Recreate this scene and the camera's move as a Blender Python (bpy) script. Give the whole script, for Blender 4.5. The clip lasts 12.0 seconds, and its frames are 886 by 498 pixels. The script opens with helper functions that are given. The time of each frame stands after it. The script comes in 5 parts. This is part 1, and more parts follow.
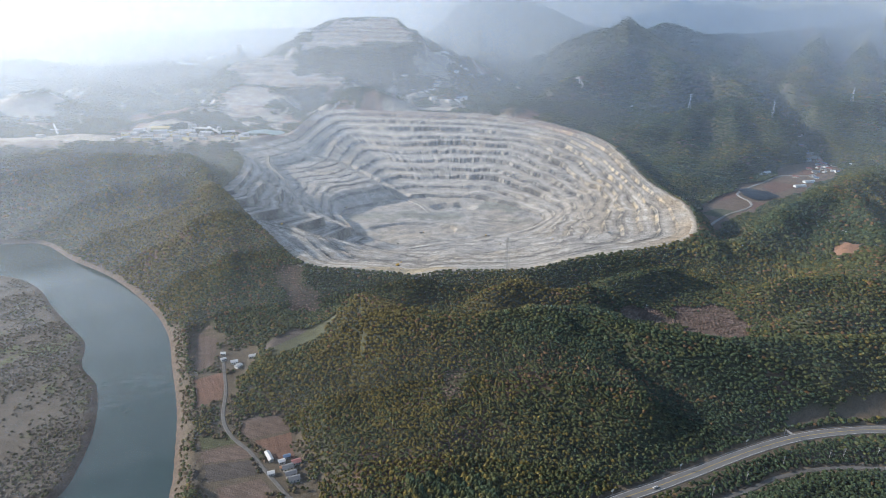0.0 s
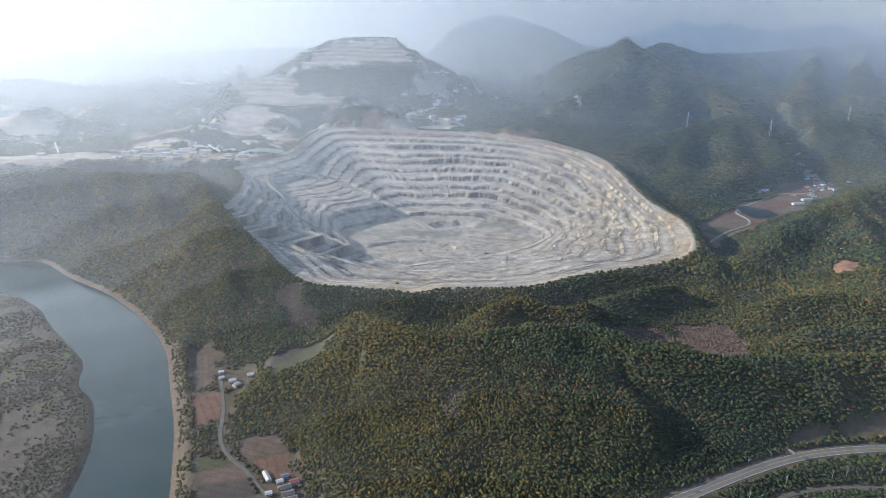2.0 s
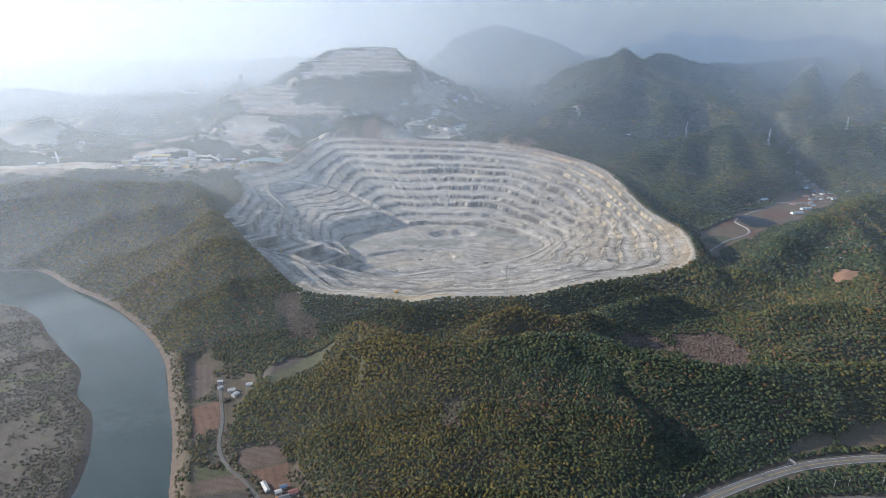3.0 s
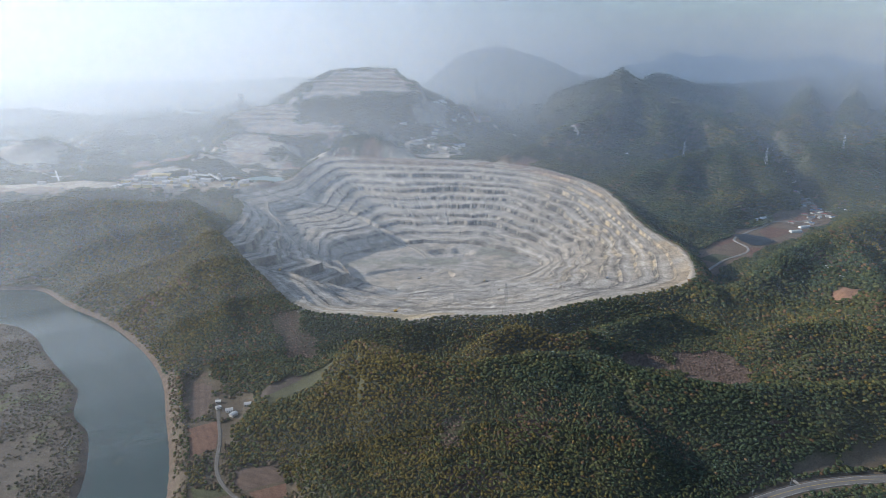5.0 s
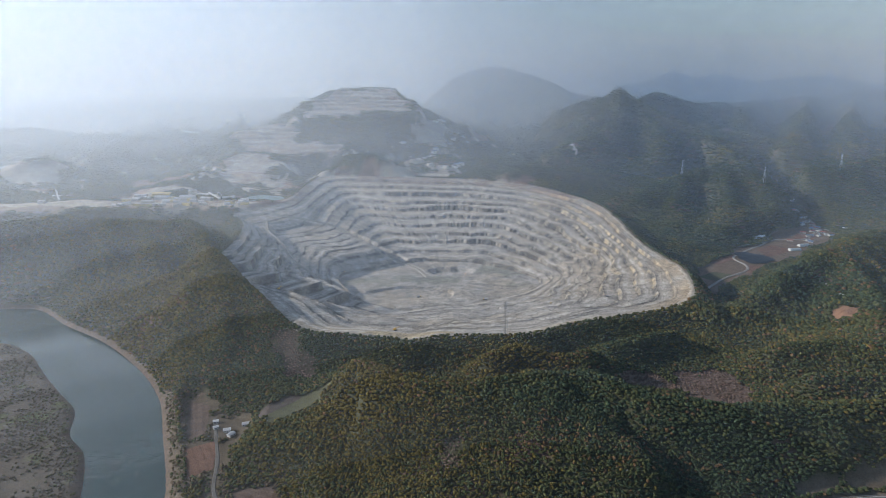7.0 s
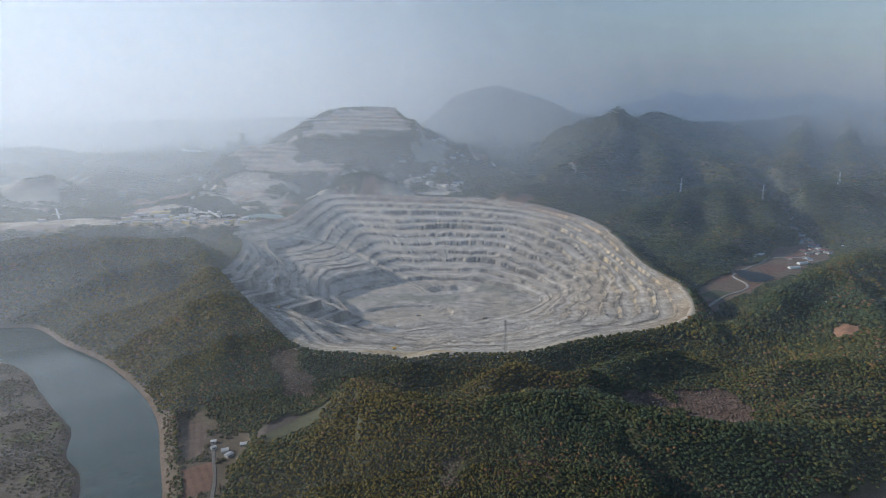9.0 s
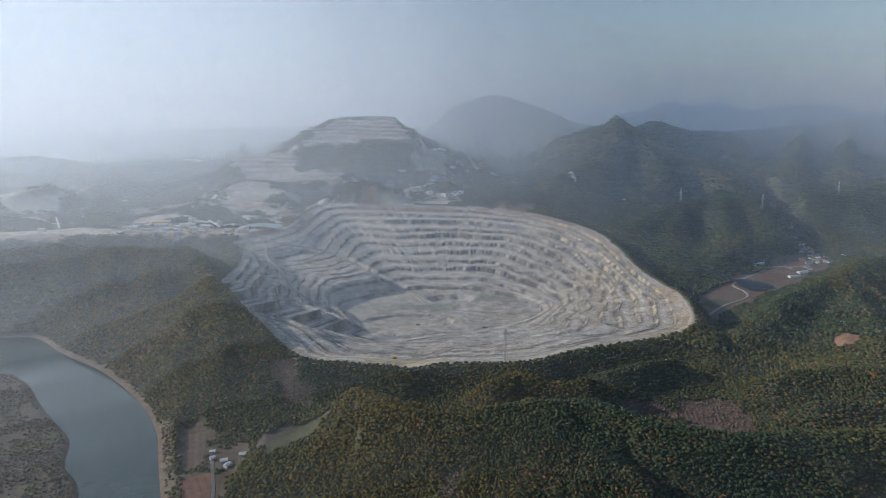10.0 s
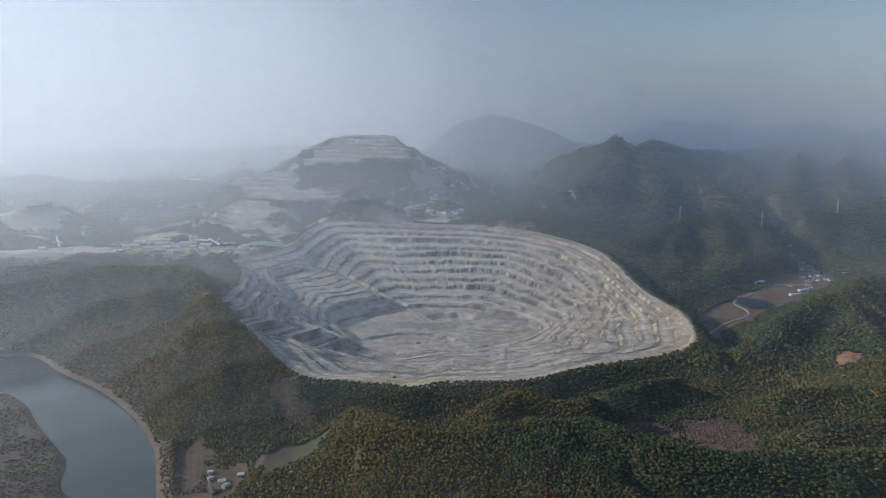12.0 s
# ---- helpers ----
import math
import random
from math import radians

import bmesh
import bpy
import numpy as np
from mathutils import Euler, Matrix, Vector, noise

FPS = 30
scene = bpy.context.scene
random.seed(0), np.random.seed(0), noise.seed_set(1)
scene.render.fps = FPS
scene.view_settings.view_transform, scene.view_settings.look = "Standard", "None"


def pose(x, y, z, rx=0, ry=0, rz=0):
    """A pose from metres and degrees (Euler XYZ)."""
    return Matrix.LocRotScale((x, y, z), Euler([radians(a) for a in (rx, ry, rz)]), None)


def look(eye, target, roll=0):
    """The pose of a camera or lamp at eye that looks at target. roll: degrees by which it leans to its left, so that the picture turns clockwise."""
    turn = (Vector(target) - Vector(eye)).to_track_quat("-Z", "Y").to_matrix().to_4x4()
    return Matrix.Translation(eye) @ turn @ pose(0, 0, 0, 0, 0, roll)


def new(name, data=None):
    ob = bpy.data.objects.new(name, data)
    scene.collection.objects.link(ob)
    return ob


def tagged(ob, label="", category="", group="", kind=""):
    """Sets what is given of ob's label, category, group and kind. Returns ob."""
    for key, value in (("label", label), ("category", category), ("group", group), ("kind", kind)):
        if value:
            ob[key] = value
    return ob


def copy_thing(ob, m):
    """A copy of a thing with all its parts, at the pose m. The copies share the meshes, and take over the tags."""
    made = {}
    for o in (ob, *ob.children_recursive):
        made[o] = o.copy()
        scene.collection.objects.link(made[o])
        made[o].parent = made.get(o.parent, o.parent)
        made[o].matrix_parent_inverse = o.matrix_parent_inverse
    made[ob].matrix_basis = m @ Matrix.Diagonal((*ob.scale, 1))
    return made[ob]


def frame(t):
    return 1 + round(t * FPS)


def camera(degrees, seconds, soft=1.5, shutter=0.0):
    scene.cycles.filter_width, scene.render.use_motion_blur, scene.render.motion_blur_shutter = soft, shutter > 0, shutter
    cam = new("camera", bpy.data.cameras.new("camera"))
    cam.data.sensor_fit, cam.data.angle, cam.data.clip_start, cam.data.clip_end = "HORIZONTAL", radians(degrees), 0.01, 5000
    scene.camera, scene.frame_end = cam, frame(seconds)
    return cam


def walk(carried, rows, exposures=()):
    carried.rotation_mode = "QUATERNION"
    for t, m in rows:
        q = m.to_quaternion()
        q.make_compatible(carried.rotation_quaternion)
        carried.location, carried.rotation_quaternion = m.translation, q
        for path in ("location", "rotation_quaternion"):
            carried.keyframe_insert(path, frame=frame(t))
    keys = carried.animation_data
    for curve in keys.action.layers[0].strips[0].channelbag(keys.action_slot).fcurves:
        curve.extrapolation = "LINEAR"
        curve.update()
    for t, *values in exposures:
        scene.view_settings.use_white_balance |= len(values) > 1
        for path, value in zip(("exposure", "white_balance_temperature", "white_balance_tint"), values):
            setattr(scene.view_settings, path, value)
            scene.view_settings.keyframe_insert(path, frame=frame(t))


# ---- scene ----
cam = camera(70.0, 12.0, soft=0.75)
U = 1.4  # metres in a unit of the plan, in which the landforms are laid out
EYE = 270.0 * U
ROWS = [
    (0.0, -20.951, -0.005, -0.001),
    (0.5, -20.556, -0.007, -0.018),
    (1.0, -20.154, -0.007, -0.035),
    (1.5, -19.746, -0.007, -0.053),
    (2.0, -19.334, -0.005, -0.072),
    (2.5, -18.919, -0.003, -0.091),
    (3.0, -18.501, 0.001, -0.111),
    (5.0, -16.822, 0.022, -0.187),
    (5.5, -16.403, 0.028, -0.206),
    (6.0, -15.985, 0.036, -0.223),
    (6.5, -15.567, 0.044, -0.240),
    (7.0, -15.151, 0.052, -0.255),
    (9.0, -13.492, 0.088, -0.305),
    (9.5, -13.079, 0.097, -0.313),
    (10.0, -12.666, 0.107, -0.320),
    (10.5, -12.254, 0.116, -0.324),
    (11.0, -11.841, 0.126, -0.326),
    (11.5, -11.429, 0.135, -0.326),
    (12.0, -11.017, 0.145, -0.323),
]
EXPOSURES = [(0.0, 0.2, 6450, 13), (6.0, -0.2, 6450, 13), (12.0, -0.58, 6450, 13)]
walk(cam, [(t, pose(0, 0, EYE, 90 + pitch, roll, yaw)) for t, pitch, roll, yaw in ROWS], EXPOSURES)

# ---- world and sun ----
SUN_ELEVATION, SUN_AZIMUTH = 23.0, -80.0  # degrees; azimuth from the view axis, minus is left
world = bpy.data.worlds.new("world")
scene.world = world
world.use_nodes = True
wt = world.node_tree
sky = wt.nodes.new("ShaderNodeTexSky")
sky.sky_type = "NISHITA"
sky.sun_disc = False
sky.sun_elevation = radians(SUN_ELEVATION)
sky.sun_rotation = radians(SUN_AZIMUTH)
sky.altitude = 300
sky.air_density, sky.dust_density, sky.ozone_density = 1.0, 0.8, 1.2
wt.links.new(sky.outputs[0], wt.nodes["Background"].inputs[0])
wt.nodes["Background"].inputs[1].default_value = 0.155
sun = new("sun", bpy.data.lights.new("sun", "SUN"))
sun.data.energy, sun.data.angle, sun.data.color = 5.0, radians(1.5), (1.0, 0.93, 0.82)
az, el = radians(SUN_AZIMUTH), radians(SUN_ELEVATION)
SUN_WAY = Vector((math.sin(az) * math.cos(el), math.cos(az) * math.cos(el), math.sin(el)))
sun.matrix_world = look(SUN_WAY * 900, (0, 0, 0))
scene.cycles.transparent_max_bounces = 48


# ---- numeric helpers ----
def smooth(v, a, b):
    u = np.clip((v - a) / (b - a), 0.0, 1.0)
    return u * u * (3 - 2 * u)


def lerp(a, b, f):
    return a + (b - a) * f


def lattice(ix, iy, seed):
    h = (ix * 374761393 + iy * 668265263 + seed * 974634541) & 0x7FFFFFFF
    h = ((h ^ (h >> 13)) * 1274126177) & 0x7FFFFFFF
    return ((h ^ (h >> 16)) & 0xFFFF) / 65535.0


def value_noise(x, y, size, seed=0):
    """Smooth noise in -1..1 with cells of that size in metres."""
    x, y = np.asarray(x, float) / size, np.asarray(y, float) / size
    ix, iy = np.floor(x).astype(np.int64), np.floor(y).astype(np.int64)
    fx, fy = x - ix, y - iy
    fx, fy = fx * fx * (3 - 2 * fx), fy * fy * (3 - 2 * fy)
    a, b = lattice(ix, iy, seed), lattice(ix + 1, iy, seed)
    c, d = lattice(ix, iy + 1, seed), lattice(ix + 1, iy + 1, seed)
    return 2 * lerp(lerp(a, b, fx), lerp(c, d, fx), fy) - 1


def fbm(x, y, size, seed=0, octaves=4):
    total, amp = 0.0, 1.0
    for k in range(octaves):
        total = total + amp * value_noise(x + 17.3 * k, y - 9.1 * k, size / 2 ** k, seed + k)
        amp *= 0.5
    return total / 1.8


def to_line(x, y, pts):
    """Distance from a polyline of (x, y, ...) and the further values, interpolated along it."""
    best = np.full(np.shape(x), 1e9)
    extra = np.zeros(np.shape(x))
    for p, q in zip(pts, pts[1:]):
        dx, dy = q[0] - p[0], q[1] - p[1]
        f = np.clip(((x - p[0]) * dx + (y - p[1]) * dy) / (dx * dx + dy * dy), 0, 1)
        d = np.hypot(x - p[0] - f * dx, y - p[1] - f * dy)
        near = d < best
        best = np.where(near, d, best)
        if len(p) > 2:
            extra = np.where(near, lerp(p[2], q[2], f), extra)
    return best, extra


def inside(x, y, pts):
    hit = np.zeros(np.shape(x), bool)
    for (x0, y0), (x1, y1) in zip(pts, pts[1:] + pts[:1]):
        if y0 != y1:
            hit ^= ((y0 > y) != (y1 > y)) & (x < (x1 - x0) * (y - y0) / (y1 - y0) + x0)
    return hit


def outside_by(x, y, pts):
    """Signed distance from a closed outline, minus within."""
    d, _ = to_line(x, y, pts + pts[:1])
    return np.where(inside(x, y, pts), -d, d)


def spline(pts, steps=6, closed=False):
    """Points on a smooth curve through pts."""
    p = [np.array(q, float) for q in pts]
    n, res = len(p), []
    for i in range(n if closed else n - 1):
        a = p[(i - 1) % n] if closed or i else p[0]
        b, c = p[i], p[(i + 1) % n]
        d = p[(i + 2) % n] if closed or i + 2 < n else p[-1]
        for k in range(steps):
            t = k / steps
            res.append(tuple(0.5 * (2 * b + (c - a) * t + (2 * a - 5 * b + 4 * c - d) * t * t + (3 * b - a - 3 * c + d) * t ** 3)))
    if not closed:
        res.append(tuple(p[-1]))
    return res


# ---- landforms ----
RIGHT_BANK = [(-1500, 700), (-800, 735), (-540, 725), (-485, 722), (-422, 671), (-353, 622), (-284, 554), (-242, 497),
              (-215, 440), (-190, 386), (-172, 337), (-159, 295), (-140, 200), (-90, 0), (-60, -300)]
LEFT_BANK = [(-140, -300), (-170, 0), (-215, 200), (-229, 280), (-229, 310), (-241, 360), (-266, 412), (-292, 440),
             (-309, 477), (-338, 507), (-377, 547), (-420, 593), (-474, 622), (-600, 640), (-900, 630), (-1500, 600)]
RIVER = [p[:2] for p in spline(RIGHT_BANK) + spline(LEFT_BANK)]

PIT_CENTRE = (10.0, 880.0)
PIT_RIM = [(-119, 552), (-86, 546), (-49, 538), (-28, 532), (3, 543), (77, 547), (118, 569), (155, 585), (205, 602), (246, 622), (272, 652), (288, 698), (297, 755),
           (291, 802), (284, 870), (287, 967), (291, 1071), (277, 1171), (242, 1257), (200, 1335), (142, 1378), (60, 1425), (-44, 1450), (-177, 1480), (-270, 1480),
           (-285, 1322), (-285, 1190), (-318, 1105), (-350, 1060), (-310, 980), (-292, 896), (-282, 779), (-228, 709), (-184, 640), (-147, 581)]
PIT_FLOOR = [(-150, 925), (-107, 960), (-41, 1000), (43, 995), (104, 955), (145, 900), (135, 858), (91, 822), (12, 790), (-63, 785), (-112, 812), (-145, 870)]
FLOOR_Z, RIM_Z, BENCHES = -23.0, 42.0, 11
# share of the way out and of the rise at which each bench begins
BENCH_OUT = [0, 0.085, 0.19, 0.26, 0.37, 0.45, 0.56, 0.64, 0.75, 0.83, 0.925, 1.0]
BENCH_UP = [0, 0.11, 0.18, 0.29, 0.36, 0.47, 0.54, 0.66, 0.73, 0.84, 0.91, 1.0]
# haul roads cut across the benches
HAULS = [[(-320, 1108), (-290, 1094), (-193, 1104), (-139, 1060), (-88, 1020), (-40, 968), (-19, 920)],
         [(-300, 1062), (-284, 1012), (-247, 951), (-219, 899), (-182, 874), (-153, 839), (-116, 797), (-60, 772)]]


def polar_curve(pts):
    ang = np.arctan2([p[1] - PIT_CENTRE[1] for p in pts], [p[0] - PIT_CENTRE[0] for p in pts])
    rad = np.hypot([p[1] - PIT_CENTRE[1] for p in pts], [p[0] - PIT_CENTRE[0] for p in pts])
    order = np.argsort(ang)
    return ang[order], rad[order]


RIM_A, RIM_R = polar_curve(spline(PIT_RIM, 5, True))
FLOOR_A, FLOOR_R = polar_curve(spline(PIT_FLOOR, 5, True))


def rim_radius(a):
    return np.interp(a, RIM_A, RIM_R, period=2 * np.pi)


def floor_radius(a):
    return np.interp(a, FLOOR_A, FLOOR_R, period=2 * np.pi)


def rim_height(a):
    return RIM_Z + 5 * np.clip(np.sin(a), 0, 1) - 1 * np.cos(a)


# crests: (x, y, z) along each, then the half width
RIDGES = [
    ([(-900, 830, 80), (-584, 823, 82), (-536, 869, 82), (-412, 854, 78), (-349, 852, 80), (-284, 769, 74), (-245, 651, 66), (-199, 613, 58), (-150, 575, 42)], 66),
    ([(-536, 869, 78), (-470, 770, 56), (-425, 700, 26)], 42),
    ([(-640, 830, 78), (-600, 760, 40)], 46),
    ([(-470, 860, 80), (-420, 770, 58), (-385, 690, 28)], 40),
    ([(-412, 854, 76), (-350, 750, 56), (-305, 660, 26)], 42),
    ([(-284, 769, 70), (-270, 660, 54), (-240, 560, 26)], 40),
    ([(-230, 640, 62), (-205, 560, 40), (-190, 505, 18)], 36),
    ([(-94, 409, 20), (-79, 427, 34), (-65, 459, 52), (-40, 427, 54), (-10, 416, 54), (27, 414, 54), (70, 429, 56), (109, 432, 56), (147, 400, 52), (202, 386, 48), (261, 388, 50), (308, 392, 52), (480, 400, 56)], 40),
    ([(40, 484, 44), (66, 496, 47), (103, 487, 46), (132, 490, 42)], 30),
    ([(598, 839, 66), (498, 758, 64), (397, 693, 56), (307, 630, 44), (263, 602, 36)], 62),
    ([(498, 758, 62), (440, 600, 56), (367, 484, 60)], 70),
    ([(336, 491, 54), (290, 500, 46)], 30),
    ([(286, 440, 50), (330, 430, 54)], 30),
    ([(150, 520, 38), (215, 545, 38)], 30),
    ([(260, 200, 30), (420, 250, 36), (600, 300, 40)], 60),
]
FAR_RIDGES = [
    ([(606, 2200, 250), (560, 2090, 180), (471, 2000, 140), (400, 1850, 96), (343, 1750, 62), (246, 1600, 36)], 105),
    ([(606, 2200, 250), (700, 2060, 168), (801, 1950, 112), (785, 1750, 76), (735, 1520, 50), (660, 1400, 30)], 105),
    ([(606, 2200, 250), (690, 2300, 196), (799, 2400, 232), (986, 2500, 180), (1199, 2600, 184), (1350, 2650, 192), (1524, 2700, 216), (1620, 2720, 202), (1743, 2750, 238), (2400, 2800, 242)], 165),
    ([(606, 2200, 232), (510, 2310, 196), (420, 2380, 150)], 100),
    ([(986, 2500, 178), (930, 2250, 110), (880, 2050, 64)], 110),
    ([(1199, 2600, 180), (1090, 2300, 112), (985, 2080, 62)], 110),
    ([(1488, 2650, 185), (1268, 2250, 86), (1080, 1900, 40)], 130),
    ([(1810, 2750, 205), (1600, 2300, 90), (1363, 2000, 52), (1100, 1700, 30), (900, 1420, 22)], 130),
    ([(1000, 1150, 50), (1150, 1350, 60), (1300, 1600, 70)], 130),
    ([(332, 1130, 46), (403, 1200, 60), (494, 1280, 76), (588, 1320, 92), (625, 1260, 84), (612, 1140, 54), (575, 1040, 30)], 75),
    ([(494, 1280, 74), (413, 1100, 44), (381, 990, 22)], 60), ([(588, 1320, 90), (520, 1120, 58), (470, 1000, 28)], 60),
    ([(700, 1270, 34), (812, 1350, 62), (925, 1420, 76), (1065, 1480, 82)], 80),
    ([(812, 1350, 60), (740, 1200, 30)], 55), ([(925, 1420, 72), (820, 1200, 36)], 60),
    ([(310, 1650, 88), (417, 1750, 118), (543, 1950, 156), (606, 2200, 240)], 70),
    ([(554, 1600, 76), (630, 1800, 124), (639, 2050, 172)], 70),
    ([(719, 1500, 66), (759, 1850, 116)], 70),
    ([(917, 1700, 56), (1184, 2100, 118), (1472, 2600, 200)], 85),
    ([(1156, 1800, 60), (1406, 2200, 130), (1699, 2650, 215)], 85),
    ([(144, 1400, 56), (234, 1440, 70), (321, 1430, 66), (391, 1410, 60)], 60),
    ([(240, 1370, 42), (330, 1430, 48)], 80),
    ([(-224, 1560, 66), (-150, 1500, 66), (-100, 1500, 60)], 75),
    ([(57, 1420, 42), (180, 1500, 46)], 80),
    ([(440, 3160, 284), (610, 3050, 226), (800, 2950, 185)], 165), ([(440, 3160, 270), (330, 3080, 205)], 110),
    ([(90, 3150, 320), (245, 3150, 372), (330, 3100, 350), (480, 3000, 290), (560, 2900, 240)], 190),
    ([(900, 3350, 250), (1060, 3350, 285), (1190, 3350, 345), (1300, 3350, 305), (1422, 3350, 335), (1650, 3370, 275), (1990, 3380, 312), (2250, 3400, 270), (2600, 3400, 300)], 170),
    ([(-2600, 3000, 150), (-1700, 2950, 170), (-900, 3050, 190), (-300, 3200, 205)], 320),
    ([(-1500, 2300, 60), (-1000, 2250, 70), (-700, 2350, 60)], 230),
]
# crest and foot of the slope above the road
FRONT_CREST = [(-110, 400, 16), (-94, 412, 24), (-79, 424, 36), (-62, 436, 47), (-40, 436, 54), (-10, 424, 54), (27, 420, 54), (70, 431, 56), (109, 434, 56), (147, 404, 52), (202, 388, 48), (261, 388, 50), (308, 392, 52), (480, 400, 56)]
FRONT_FOOT = [(-150, 372), (-120, 335), (-85, 290), (-50, 255), (-25, 225), (34, 254), (89, 282), (148, 308), (217, 337), (292, 347), (380, 338), (520, 304)]
FOOT_Z = 15.0
# tiers of the old tip: outline, then the y and z of its front and back
TIP = [
    ([(-434, 2010), (-380, 1985), (-300, 1990), (-240, 2030), (-90, 2050), (-110, 2200), (-165, 2310), (-385, 2310), (-440, 2150)], 1990, 153, 2310, 232),
    ([(-545, 1760), (-420, 1735), (-275, 1760), (-285, 1805), (-400, 1860), (-450, 1990), (-560, 1990), (-640, 1900)], 1740, 69, 2000, 134),
    ([(-510, 1440), (-410, 1440), (-355, 1480), (-420, 1600), (-470, 1740), (-600, 1755), (-560, 1600)], 1440, 33, 1750, 70),
]
VALLEY = [(300, 730), (346, 793), (456, 886), (546, 966), (640, 1060), (700, 1200), (720, 1290), (830, 1540), (900, 1800)]
VALLEY_Z = 12.0
YARD = [(-950, 1060), (-760, 1090), (-680, 1125), (-600, 1110), (-541, 1130), (-470, 1150), (-411, 1130), (-320, 1105)]
ROAD = spline([(-25, 210), (34, 241), (89, 269), (117, 281), (148, 295), (180, 310), (217, 324), (252, 331), (292, 332), (380, 321), (520, 286)], 8)
SIDE_ROAD = spline([(60, 215), (105, 248), (150, 273), (172, 282), (196, 293), (240, 300), (330, 292)], 6)
LANE = spline([(-180, 452), (-166, 415), (-158, 393), (-150, 362), (-138, 342), (-122, 327), (-107, 309), (-85, 284), (-50, 250)], 6)
ROAD_Z, LANE_Z = 20.0, 8.0
FARM_FLAT = [(-212, 482), (-185, 470), (-155, 446), (-152, 390), (-104, 364), (-94, 330), (-72, 295), (-50, 250), (-100, 230), (-140, 300), (-165, 350), (-190, 420)]
LAKE, LAKE_Z = (-345, 1215), 43.0


def on_island(x, y):
    bank = sorted((p[1], p[0]) for p in LEFT_BANK[:13])
    return (y < 640) & (x < np.interp(y, [b[0] for b in bank], [b[1] for b in bank]) + 12)


def tip_bare(x, y):
    """Distance outside the bare tiers of the tip, minus within."""
    d = np.minimum.reduce([outside_by(x, y, tier[0]) for tier in TIP])
    return d + 10 + 46 * fbm(x, y, 60, 31) + 20 * fbm(x, y, 16, 65, 3)


def pit_radial(x, y):
    a = np.arctan2(y - PIT_CENTRE[1], x - PIT_CENTRE[0])
    return a, np.hypot(x - PIT_CENTRE[0], y - PIT_CENTRE[1])


def ridge_height(x, y, line, half):
    d, z = to_line(x, y, line)
    d = d * (1 + 0.22 * fbm(x, y, half * 1.3, 5, 3))
    near = np.exp(-((d / half) ** lerp(1.5, 1.2, smooth(y, 1200, 1700))) * 0.9)
    return z * near, near


